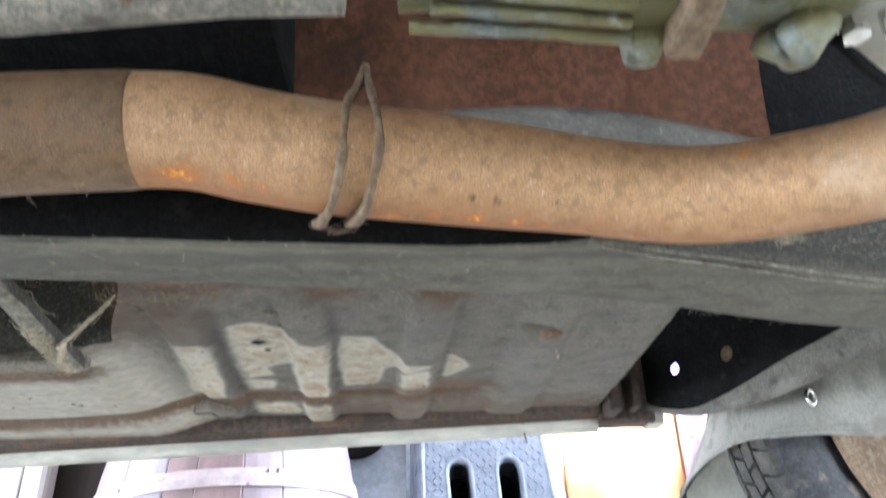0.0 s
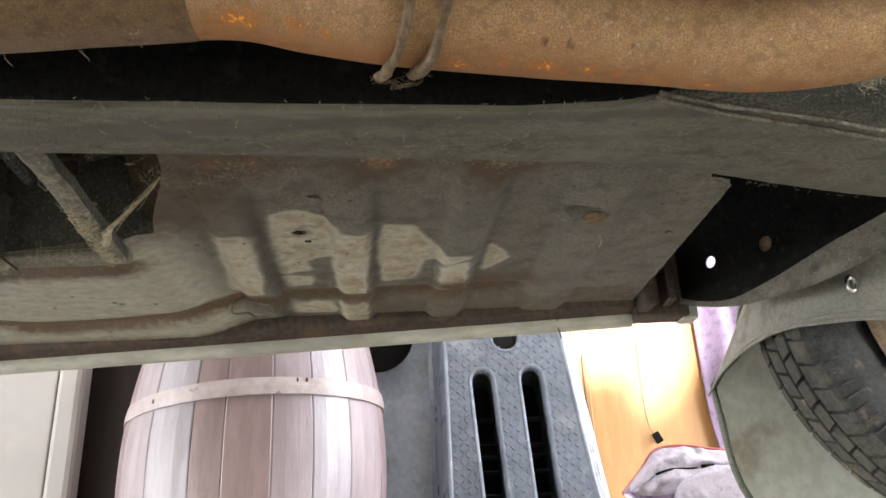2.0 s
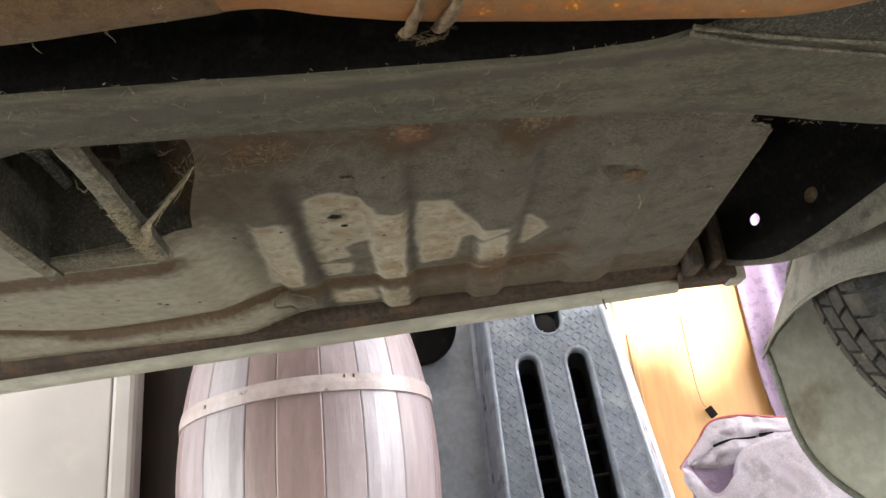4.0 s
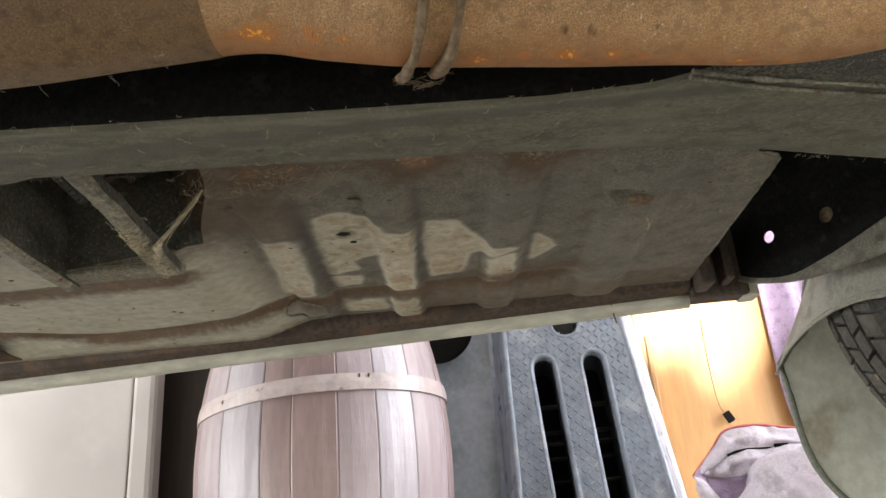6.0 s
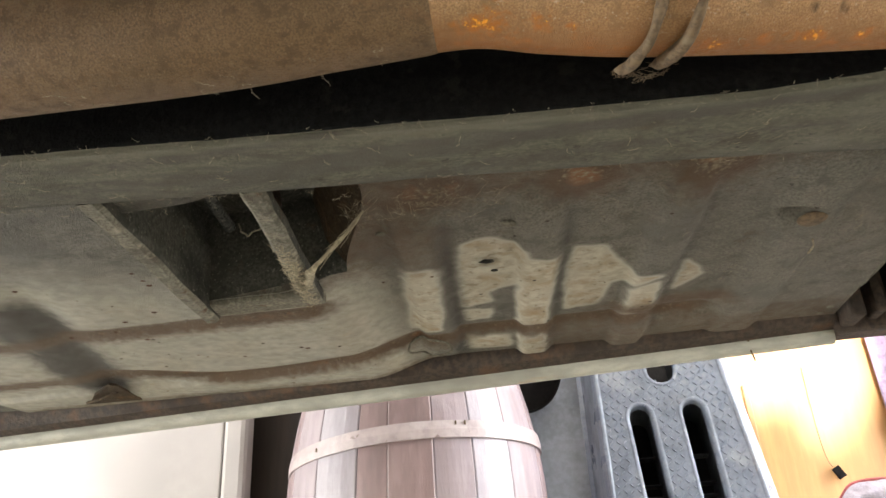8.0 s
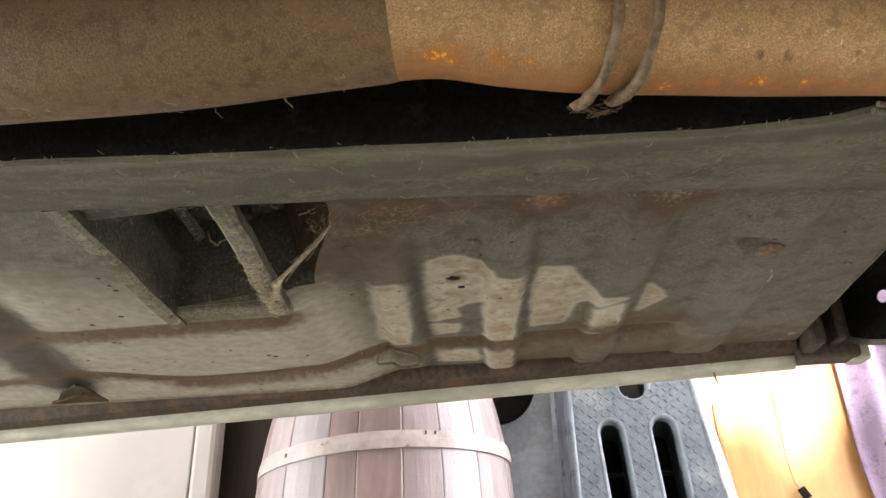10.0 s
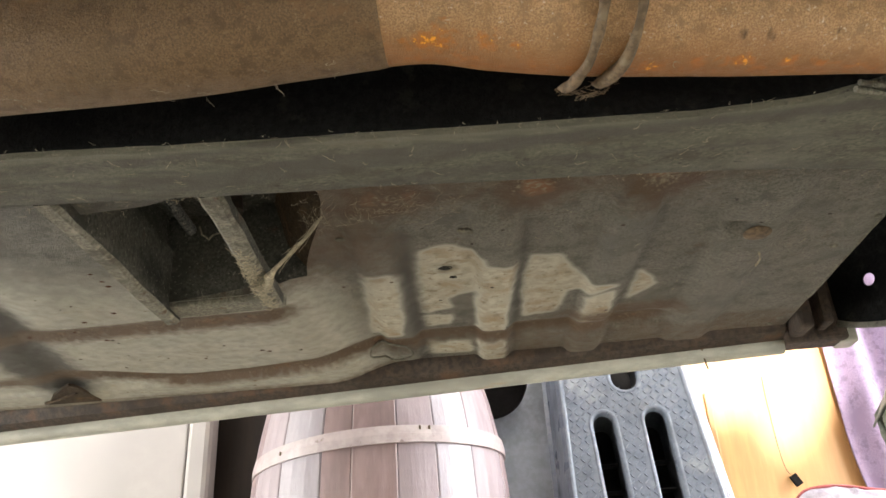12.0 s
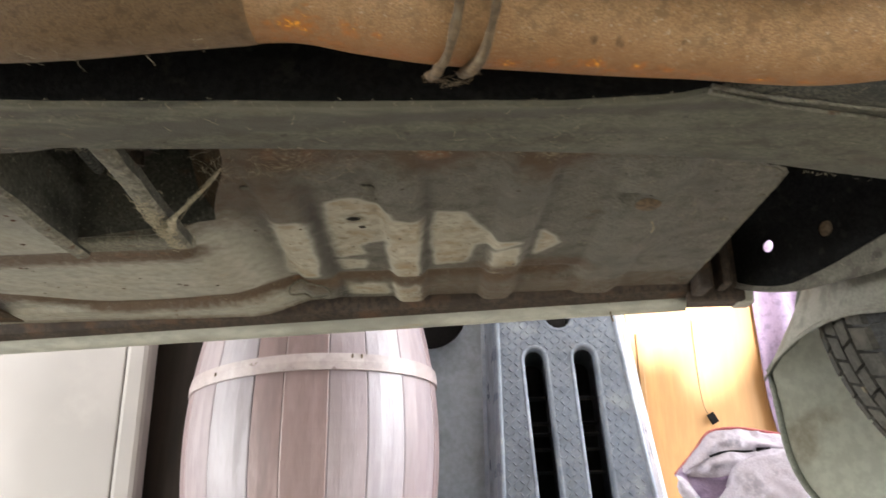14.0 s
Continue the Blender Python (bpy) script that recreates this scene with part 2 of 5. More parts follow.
def spline(pts, n=8):
    """Catmull-Rom through pts, n steps a span."""
    P = [Vector(p) for p in pts]
    P = [2 * P[0] - P[1]] + P + [2 * P[-1] - P[-2]]
    out = []
    for i in range(1, len(P) - 2):
        a, b, c, d = P[i - 1:i + 3]
        for k in range(n):
            t = k / n
            out.append(0.5 * (2 * b + (c - a) * t + (2 * a - 5 * b + 4 * c - d) * t * t + (3 * b - a - 3 * c + d) * t ** 3))
    return out + [P[-2]]


def loft(bm, rows):
    g = [[bm.verts.new(p) for p in r] for r in rows]
    for a, b in zip(g, g[1:]):
        for k in range(len(a) - 1):
            bm.faces.new((a[k], a[k + 1], b[k + 1], b[k]))
    return g


def thicken(bm, t):
    bmesh.ops.recalc_face_normals(bm, faces=bm.faces)
    bmesh.ops.solidify(bm, geom=bm.faces[:], thickness=t)


def plate(bm, outer, holes, depth, m):
    """A flat plate in its own x, y with holes, given depth in z, laid by m."""
    loops = []
    for pts in (outer, *holes):
        vs = [bm.verts.new((p[0], p[1], 0)) for p in pts]
        loops += [bm.edges.new((vs[i], vs[(i + 1) % len(vs)])) for i in range(len(vs))]
    fs = [f for f in bmesh.ops.triangle_fill(bm, use_beauty=True, edges=loops)["geom"] if isinstance(f, bmesh.types.BMFace)]
    ex = bmesh.ops.extrude_face_region(bm, geom=fs)["geom"]
    bmesh.ops.translate(bm, vec=(0, 0, depth), verts=[v for v in ex if isinstance(v, bmesh.types.BMVert)])
    bmesh.ops.transform(bm, matrix=m, verts=bm.verts)


def circle(cx, cy, r, n=20, squash=1.0):
    return [(cx + r * math.cos(2 * math.pi * k / n), cy + r * squash * math.sin(2 * math.pi * k / n)) for k in range(n)]


def lerp_table(rows, x):
    if x <= rows[0][0]:
        return rows[0][1]
    for (a, va), (b, vb) in zip(rows, rows[1:]):
        if x <= b:
            return va + (vb - va) * (x - a) / (b - a)
    return rows[-1][1]


def smooth01(a, b, x):
    t = min(1, max(0, (x - a) / (b - a)))
    return t * t * (3 - 2 * t)


# ---- the room ----
def slab(name, lo, hi, mat):
    bm = bmesh.new()
    box(bm, lo, hi)
    return tagged(part(name, bm, mat), kind="structure")


# floor stays out of view; its tone is set for bounce onto the underside
tagged(slab("floor", (-3.2, -3.2, -0.12), (2.6, 2.72, 0.0), M["floor"]), label="unseen stained grey-tan concrete floor, its tone set for bounced light", category="floor")
tagged(slab("ceiling", (-3.2, -3.2, 2.6), (2.6, 2.72, 2.72), M["plaster"]), label="plain white garage ceiling", category="ceiling")
tagged(slab("wall_north", (-3.2, 2.56, 0.0), (2.6, 2.72, 2.6), M["plaster"]), label="plain white plastered garage wall", category="wall")


def wall_with_opening(name, lo, hi, axis, a0, a1, z0, z1):
    """A wall slab with one opening from a0 to a1 along the axis and z0 to z1."""
    bm = bmesh.new()
    for s, e, b, t in ((lo[axis], a0, lo[2], hi[2]), (a1, hi[axis], lo[2], hi[2]), (a0, a1, z1, hi[2]), (a0, a1, lo[2], z0)):
        if e - s > 1e-3 and t - b > 1e-3:
            l2, h2 = list(lo), list(hi)
            l2[axis], h2[axis], l2[2], h2[2] = s, e, b, t
            box(bm, l2, h2)
    return tagged(part(name, bm, M["plaster"]), label="unseen white plastered wall, its opening added to let light in", category="wall", kind="structure")


# unseen side walls, added with openings placed to shape sun and lamplight
wall_with_opening("wall_east", (2.44, 0.42, 0), (2.6, 2.56, 2.6), 1, 1.2, 2.4, 0.6, 2.0)
wall_with_opening("wall_east", (2.44, -3.04, 0), (2.6, 0.42, 2.6), 1, -1.7, 0.3, 0.0, 2.1)
wall_with_opening("wall_west", (-3.2, -3.04, 0), (-3.04, 2.56, 2.6), 1, -1.55, 1.25, 0.0, 2.1)
wall_with_opening("wall_south", (-3.2, -3.2, 0), (2.6, -3.04, 2.6), 0, -1.9, 1.5, 1.4, 2.45)

# ---- the car's underside ----
car = tagged(empty("car", (0, 0.8, 0.16)), label="old car raised off the floor, seen from its dusty rusty underside", category="car")
inv = Matrix.Translation((0, -0.8, -0.16))


def cpart(name, bm, mat, label="", smooth=False, parent=None, mats=()):
    bmesh.ops.transform(bm, matrix=inv, verts=bm.verts)
    return part(name, bm, mat, parent or car, label, smooth, mats)


NEAR = [(-1.6, 0.33), (-0.392, 0.434), (-0.17, 0.459), (0.0, 0.474), (0.07, 0.472), (0.12, 0.455), (0.2, 0.42), (0.9, 0.40)]
FAR = [(-1.6, 0.385), (-0.434, 0.492), (-0.182, 0.522), (0.035, 0.549), (0.10, 0.562), (0.149, 0.577), (0.20, 0.597), (0.30, 0.63), (0.6, 0.72), (0.9, 0.8)]
RAIL_Z = 0.455


def frame_rail():
    bm = bmesh.new()
    lay = bm.loops.layers.float_color.new("grit")
    rows = []
    n = 320
    for i in range(n + 1):
        x = -1.6 + 2.5 * i / n
        a, b = lerp_table(NEAR, x), lerp_table(FAR, x)
        w = 0.0012 * noise.noise(Vector((x * 14, 0, 3))) + 0.0008 * noise.noise(Vector((x * 60, 0, 3)))
        z = RAIL_Z + 0.0016 * noise.noise(Vector((x * 9, 2, 0)))
        row = [(x, a - 0.001 + w, z + 0.030), (x, a + 0.0004 + w, z + 0.004), (x, a + 0.0012 + w, z + 0.0016), (x, a + 0.0026 + w, z + 0.0014), (x, a + 0.0034 + w, z + 0.0032), (x, a + 0.0042 + w, z + 0.0032), (x, a + 0.0052 + w, z)]
        row += [(x, a + 0.006 + (b - a - 0.012) * k / 14, z + 0.0008 * noise.noise(Vector((x * 40, k * 0.6, 0)))) for k in range(15)]
        rows.append(row + [(x, b - 0.002 + w, z + 0.0008), (x, b + w, z + 0.005), (x, b + 0.001, 0.60)])
    loft(bm, rows)
    # near face coloured near black for the gap's shade, groove as dark seam
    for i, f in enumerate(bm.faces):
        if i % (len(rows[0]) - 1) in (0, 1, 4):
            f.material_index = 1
        for lp in f.loops:
            p = lp.vert.co
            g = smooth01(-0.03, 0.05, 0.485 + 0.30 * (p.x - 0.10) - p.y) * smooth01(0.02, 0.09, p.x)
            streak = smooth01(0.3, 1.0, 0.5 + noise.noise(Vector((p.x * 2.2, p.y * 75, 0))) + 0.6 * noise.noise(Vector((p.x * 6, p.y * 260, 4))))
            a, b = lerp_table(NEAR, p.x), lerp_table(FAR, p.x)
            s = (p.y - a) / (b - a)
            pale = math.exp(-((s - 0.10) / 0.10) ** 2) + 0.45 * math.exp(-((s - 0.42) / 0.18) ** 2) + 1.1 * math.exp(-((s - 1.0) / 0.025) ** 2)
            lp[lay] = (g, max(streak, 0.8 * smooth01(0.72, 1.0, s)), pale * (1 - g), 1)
    m = material("undercoated_rail", (0.120, 0.111, 0.082), 0.78, 0.0, [((0.165, 0.154, 0.122), 10, 0.54, 0.35), ((0.085, 0.078, 0.064), 18, 0.62, 0.25), ((0.24, 0.215, 0.16), 420, 0.68, 0.14), ((0.055, 0.049, 0.038), 260, 0.68, 0.12), ((0.115, 0.085, 0.055), 22, 0.62, 0.3)], 520, 0.26, 0.7, stretch=(0.6, 1, 1))
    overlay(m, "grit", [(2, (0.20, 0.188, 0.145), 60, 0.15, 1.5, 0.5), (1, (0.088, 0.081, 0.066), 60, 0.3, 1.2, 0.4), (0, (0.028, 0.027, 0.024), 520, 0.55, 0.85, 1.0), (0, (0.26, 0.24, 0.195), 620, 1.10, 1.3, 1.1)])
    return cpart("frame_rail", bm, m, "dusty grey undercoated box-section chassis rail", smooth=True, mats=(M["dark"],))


frame_rail()

# floor pan: pressed ribs, swages, flaked paint
BARS = [(-0.224, -0.258, 0.020, 1.00), (-0.117, -0.147, 0.019, 1.05), (-0.006, -0.038, 0.020, 1.04), (0.100, 0.088, 0.027, 1.06)]
POCKET = (-0.425, -0.245, 0.53, 0.704)


def bar_at(x, y, k):
    xt, xb, w, end = BARS[k]
    c = xt + (xb - xt) * (y - 0.65) / 0.37
    return math.exp(-(abs(x - c) / w) ** 6) * smooth01(0.60, 0.66, y) * smooth01(end, end - 0.012, y)


def pan_z(x, y):
    z = 0.490 - 0.022 * smooth01(-0.26, -0.36, x)
    c1 = 0.935 + 0.02 * smooth01(-0.3, -0.5, x) - 0.05 * smooth01(-0.5, -0.63, x)
    z += 0.006 * math.exp(-((y - c1) / 0.013) ** 2) * smooth01(0.065, 0.04, x) * smooth01(-0.66, -0.62, x)
    z -= 0.005 * smooth01(0.95, 0.965, y) * smooth01(1.03, 1.015, y) * smooth01(0.07, 0.05, x)
    z += 0.005 * math.exp(-((y - 0.765) / 0.013) ** 2) * smooth01(-0.3, -0.34, x) * smooth01(-0.62, -0.57, x)
    z += 0.012 * smooth01(1.02, 1.045, y)
    for k in range(4):
        z -= 0.0088 * bar_at(x, y, k)
    z += 0.012 * math.exp(-(((x - 0.085) / 0.012) ** 2 + ((y - 0.705) / 0.011) ** 2))
    # cross swage towards the rear
    z += 0.006 * math.exp(-((x + 0.605 + 0.35 * (y - 0.75)) / 0.022) ** 2) * smooth01(0.60, 0.68, y) * smooth01(0.98, 0.92, y)
    z += 0.0012 * noise.noise(Vector((x * 11, y * 11, 0)))
    return z


def in_poly(px, py, poly):
    c = False
    for i in range(len(poly)):
        x0, y0 = poly[i - 1]
        x1, y1 = poly[i]
        if (y0 > py) != (y1 > py) and px < (x1 - x0) * (py - y0) / (y1 - y0) + x0:
            c = not c
    return c


FLAKES = [
    [(-0.247, 0.724), (-0.219, 0.726), (-0.215, 0.75), (-0.242, 0.905), (-0.278, 0.905), (-0.256, 0.77)],
    [(-0.191, 0.696), (-0.164, 0.687), (-0.133, 0.714), (-0.133, 0.742), (-0.152, 0.805), (-0.182, 0.822), (-0.178, 0.85), (-0.214, 0.86), (-0.207, 0.783)],
    [(-0.215, 0.868), (-0.183, 0.872), (-0.188, 0.905), (-0.219, 0.90)],
    [(-0.134, 0.729), (-0.103, 0.739), (-0.118, 0.839), (-0.129, 0.925), (-0.159, 0.922), (-0.153, 0.829)],
    [(-0.093, 0.732), (-0.067, 0.736), (-0.039, 0.80), (-0.008, 0.805), (-0.035, 0.83), (-0.055, 0.829), (-0.072, 0.896), (-0.106, 0.897), (-0.105, 0.809)],
    [(-0.038, 0.84), (-0.010, 0.82), (-0.014, 0.91), (-0.046, 0.92)],
    [(0.010, 0.785), (0.035, 0.836), (0.004, 0.875)],
    [(-0.224, 0.955), (-0.170, 0.96), (-0.175, 1.005), (-0.231, 0.995)],
    [(-0.161, 0.955), (-0.130, 0.957), (-0.136, 1.02), (-0.166, 1.015)],
]


def paint_grid(X, Y):
    """1 where the pale paint has stayed on, 0 where it has flaked to dark primer, with softened borders."""
    out = np.zeros_like(X)
    wob = np.array([[noise.noise(Vector((a * 55, c * 40, 0))) + 0.6 * noise.noise(Vector((a * 150, c * 110, 3))) + 0.4 * noise.noise(Vector((a * 330, c * 260, 5))) for a, c in zip(ra, rc)] for ra, rc in zip(X, Y)])
    X0, Y0 = X, Y
    X, Y = X + 0.0028 * wob, Y + 0.0045 * np.roll(np.roll(wob, 31, 0), 17, 1)
    for poly in FLAKES:
        c = np.zeros(X.shape, bool)
        for k in range(len(poly)):
            (ax, ay), (bx, by) = poly[k - 1], poly[k]
            if ay != by:
                c ^= ((ay > Y) != (by > Y)) & (X < (bx - ax) * (Y - ay) / (by - ay) + ax)
        out = np.maximum(out, c)
    left = np.clip((-0.255 - (X0 + 0.25 * np.maximum(0, 0.74 - Y0))) / 0.06, 0, 1) * np.clip((Y0 + 0.5 * np.maximum(0, -0.42 - X0) - 0.60) / 0.14, 0, 1)
    out = np.maximum(out, 0.58 * left)
    for _ in range(3):
        for ax in (0, 1):
            out = (np.roll(out, 1, ax) + 2 * out + np.roll(out, -1, ax)) / 4
    return out


def slant(y):
    """How far the recess's edge runs aside towards the sill."""
    return -0.052 * smooth01(0.57, 0.73, y) * smooth01(0.86, 0.73, y)


def floor_pan():
    bm = bmesh.new()
    lay = bm.loops.layers.float_color.new("paint")
    sx, sy = 0.0022, 0.0022
    nx, ny = int(1.05 / sx), int((1.062 - 0.50) / sy)
    V, C = {}, {}
    gx = 0.21 - sx * np.arange(nx + 1)[:, None] + 0 * np.arange(ny + 1)[None, :]
    gy = 0.50 + sy * np.arange(ny + 1)[None, :] + 0 * gx
    sl = np.array([slant(0.50 + sy * j) for j in range(ny + 1)])[None, :]
    gx = gx + sl * np.exp(-((gx + 0.245) / 0.06) ** 2)
    P = paint_grid(gx, gy)
    for i in range(nx + 1):
        x = 0.21 - i * sx
        for j in range(ny + 1):
            y = 0.50 + j * sy
            x = 0.21 - i * sx
            x += slant(y) * math.exp(-((x + 0.245) / 0.06) ** 2)
            V[i, j] = bm.verts.new((x, y, pan_z(x, y)))
            c1 = 0.935 + 0.02 * smooth01(-0.3, -0.5, x) - 0.05 * smooth01(-0.5, -0.63, x)
            lump = 0.5 + 0.6 * noise.noise(Vector((x * 13 + 2, y * 4, 0)))
            spot = max(math.exp(-(((x + 0.085) / 0.035) ** 2 + ((y - 0.60) / 0.035) ** 2)), math.exp(-(((x - 0.012) / 0.035) ** 2 + ((y - 0.605) / 0.04) ** 2)), 0.9 * math.exp(-(((x + 0.20) / 0.05) ** 2 + ((y - 0.60) / 0.03) ** 2)))
            rust = max(smooth01(1.012, 1.04, y) * 0.85, 0.85 * math.exp(-((y - c1 - 0.004) / 0.018) ** 2) * smooth01(0.075, 0.03, x), 0.85 * math.exp(-((y - 0.772) / 0.017) ** 2) * smooth01(-0.3, -0.35, x),
                       1.15 * spot, 0.45 * smooth01(0.945, 0.965, y) * smooth01(-0.22, -0.10, x), 0.5 * smooth01(0.985, 1.015, y) * smooth01(-0.2, -0.3, x), 0.75 * math.exp(-((y - 0.905) / 0.022) ** 2) * smooth01(-0.12, -0.02, x) * smooth01(0.10, 0.05, x), 0.5 * smooth01(0.64, 0.60, y) * smooth01(0.15, 0.08, x) * smooth01(-0.30, -0.25, x), 0.55 * smooth01(0.78, 0.66, y) * smooth01(-0.17, -0.24, x) * smooth01(-0.36, -0.30, x))
            # rib sides and cross swage darkened to paint their shade, amid grime
            shade_and_grime = max(0.75 * math.exp(-((x + 0.205 + 0.09 * (y - 0.70)) / 0.011) ** 2) * smooth01(0.62, 0.68, y), 0.6 * math.exp(-((x + 0.098 + 0.09 * (y - 0.70)) / 0.007) ** 2) * smooth01(0.6, 0.7, y),
                        0.45 * math.exp(-((x - 0.014 + 0.08 * (y - 0.70)) / 0.007) ** 2), 0.6 * math.exp(-(((x + 0.172) / 0.010) ** 2 + ((y - 0.742) / 0.011) ** 2)),
                        0.5 * smooth01(0.56, 0.52, y), 0.22 * smooth01(-0.25, -0.34, x), 1.3 * math.exp(-((x + 0.628 + 0.25 * (y - 0.75)) / 0.042) ** 2) * smooth01(0.62, 0.72, y) * smooth01(1.0, 0.92, y))
            C[i, j] = (P[i, j], rust, shade_and_grime, 1)
    for i in range(nx):
        for j in range(ny):
            x, y = 0.21 - (i + 0.5) * sx, 0.50 + (j + 0.5) * sy
            if x > 0.186 and y < 0.68 and y < 0.655 + 0.024 * (1 - math.sqrt(max(0.0, 1 - ((x - 0.186) / 0.024) ** 2))):
                continue
            if POCKET[0] < x < POCKET[1] and POCKET[2] < y < POCKET[3]:
                continue
            ids = ((i, j), (i + 1, j), (i + 1, j + 1), (i, j + 1))
            f = bm.faces.new([V[k] for k in ids])
            f.smooth = True
            for lp, k in zip(f.loops, ids):
                lp[lay] = C[k]
    bmesh.ops.delete(bm, geom=[v for v in bm.verts if not v.link_faces], context="VERTS")
    m = material("flaking_floor_pan", (0.145, 0.132, 0.106), 0.58, 0.0, [((0.108, 0.099, 0.082), 12, 0.5, 0.35), ((0.168, 0.156, 0.130), 40, 0.58, 0.3), ((0.105, 0.072, 0.045), 30, 0.66, 0.25), ((0.25, 0.225, 0.175), 420, 0.67, 0.12), ((0.045, 0.036, 0.027), 170, 0.70, 0.1)], 420, 0.32, 0.8)
    overlay(m, "paint", [(0, (0.53, 0.505, 0.425), 70, 0.06, 0.72, 0.10), (0, (0.41, 0.365, 0.275), 16, 0.50, 1.2, 0.7), (0, (0.66, 0.63, 0.53), 110, 0.9, 1.5, 1.0), (0, (0.36, 0.26, 0.15), 34, 0.92, 1.4, 1.1), (0, (0.22, 0.17, 0.105), 120, 1.2, 1.6, 1.4),
                         (2, (0.050, 0.043, 0.034), 90, 0.08, 0.80, 0.35), (1, (0.098, 0.056, 0.026), 110, 0.10, 0.70, 0.45), (1, (0.26, 0.105, 0.035), 40, 0.95, 1.35, 0.7), (1, (0.25, 0.20, 0.125), 260, 1.0, 1.4, 1.1)])
    return cpart("floor_pan", bm, m, "pressed steel floor pan with flaking pale paint and rust")


floor_pan()
bm = bmesh.new()
edge_pts = [(0.183, 0.657), (0.19, 0.660), (0.198, 0.664), (0.208, 0.682), (0.2095, 0.74), (0.2095, 0.82), (0.2095, 0.92), (0.2095, 1.045)]
tube(bm, spline([(x, y, pan_z(x, y) - 0.0005) for x, y in edge_pts], 12), 0.0009, 8, wobble=0.7)
cpart("pan_flange", bm, M["dusty"], "dusty turned edge of the floor pan", smooth=True)

bm = bmesh.new()
rows = []
for i in range(13):
    x = -0.842 - 0.76 * i / 12
    rows.append([(x, y, pan_z(-0.84, y) + 0.002 * math.sin(i)) for y in (0.36, 0.50, 0.60, 0.70, 0.80, 0.90, 1.0, 1.062)])
loft(bm, rows)
cpart("rear_floor_pan", bm, M["rail"], "dusty rear floor pan", smooth=True)

# open pocket in the pan between two outrigger plates
bm = bmesh.new()
x0, x1, y0, y1 = POCKET
rows = []
for k in range(13):
    y = y0 + (y1 - y0) * k / 12
    rows.append([(x0 - 0.005, y, 0.476), (x0 - 0.003, y, 0.552), (-0.36, y, 0.549), (-0.325, y, 0.556), (x1 + slant(y) - 0.03, y, 0.550)])
loft(bm, rows)
loft(bm, [[(x0 - 0.01, y1, 0.466), (x0 - 0.01, y1 - 0.006, 0.556)], [(x1 + slant(y1), y1, 0.480), (x1 + slant(y1), y1 - 0.006, 0.556)]])
pocket = cpart("pocket", bm, M["speckled"], "grimy open recess above the floor pan, flecked with dust")
bm = bmesh.new()
rows = []
for k in range(19):
    y = y0 + (y1 - y0) * k / 18
    w = 0.003 * noise.noise(Vector((y * 40, 0, 7)))
    e = x1 + slant(y) + 0.001
    rows.append([(e + 0.002, y, pan_z(e, y) + 0.001), (e - 0.003 + w, y, pan_z(e, y) + 0.006), (e - 0.02 + w, y, 0.512), (e - 0.034, y, 0.553)])
loft(bm, rows)
cpart("pocket_side", bm, M["rusty_dirt"], "rust-brown side wall of the recess", smooth=True, parent=pocket)
bm = bmesh.new()
tube(bm, [(-0.372, 0.54, 0.52), (-0.385, 0.66, 0.515)], 0.005, 8)
cpart("pocket_rib", bm, M["rough_dark"], "", parent=pocket)
bm = bmesh.new()
tube(bm, [(-0.352, 0.66, 0.53), (-0.352, 0.655, 0.56)], [0.013, 0.010], 12)
tube(bm, [(-0.352, 0.663, 0.518), (-0.352, 0.66, 0.535)], 0.006, 10)
cpart("pocket_bolt", bm, M["brown"], "rusty bolt head", parent=pocket)


def outrigger(xa, ya, xb, yb, w, tall, mat):
    bm = bmesh.new()
    rows = []
    for i in range(15):
        t = i / 14
        x, y = xa + (xb - xa) * t, ya + (yb - ya) * t
        z = 0.457 + 0.002 * noise.noise(Vector((t * 6, xa * 9, 0)))
        hw = w / 2 * (1 + 0.15 * noise.noise(Vector((t * 9, 1, xa))))
        rows.append([(x - hw, y, z + tall), (x - hw, y, z + 0.003), (x - hw * 0.6, y, z), (x + hw * 0.6, y, z), (x + hw, y, z + 0.003), (x + hw, y, z + tall)])
    g = loft(bm, rows)
    bm.faces.new(g[-1])
    for f in bm.faces:
        if f.calc_center_median().z > 0.463:
            f.material_index = 1
    return cpart("outrigger", bm, mat, "dust-coated steel outrigger plate", mats=(M["speckled"],))


outrigger(-0.403, 0.495, -0.434, 0.735, 0.016, 0.06, M["dusty"])
outrigger(-0.298, 0.510, -0.327, 0.716, 0.017, 0.012, M["dusty"])
bm = bmesh.new()
box(bm, (-0.436, 0.706, 0.463), (-0.322, 0.736, 0.48), 0.003)
cpart("pocket_lip", bm, M["dusty"], "dusty flange along the recess")

# sill moulding with its rusty flange and end bracket
bm = bmesh.new()
rows = []
for i in range(61):
    t = i / 60
    x = -1.6 + 1.813 * t
    z = 0.3985 + 0.0645 * t
    rows.append([(x, y + 0.006 * (t - 1), z + h) for y, h in ((1.048, 0.019), (1.045, 0.012), (1.046, 0.003), (1.052, -0.001), (1.060, 0.0), (1.066, 0.006), (1.068, 0.03), (1.069, 0.06))])
g = loft(bm, rows)
bm.faces.new(g[-1])
sill = cpart("sill_moulding", bm, M["strip"], "dull cream sill moulding with grimy edge", smooth=True)
bm = bmesh.new()
rows = []
for i in range(61):
    x = -1.6 + 1.813 * i / 60
    z = 0.3985 + 0.0645 * i / 60
    rows.append([(x, 1.022, pan_z(x, 1.03) + 0.002), (x, 1.030, z + 0.022), (x, 1.047, z + 0.014), (x, 1.051, z + 0.03)])
loft(bm, rows)
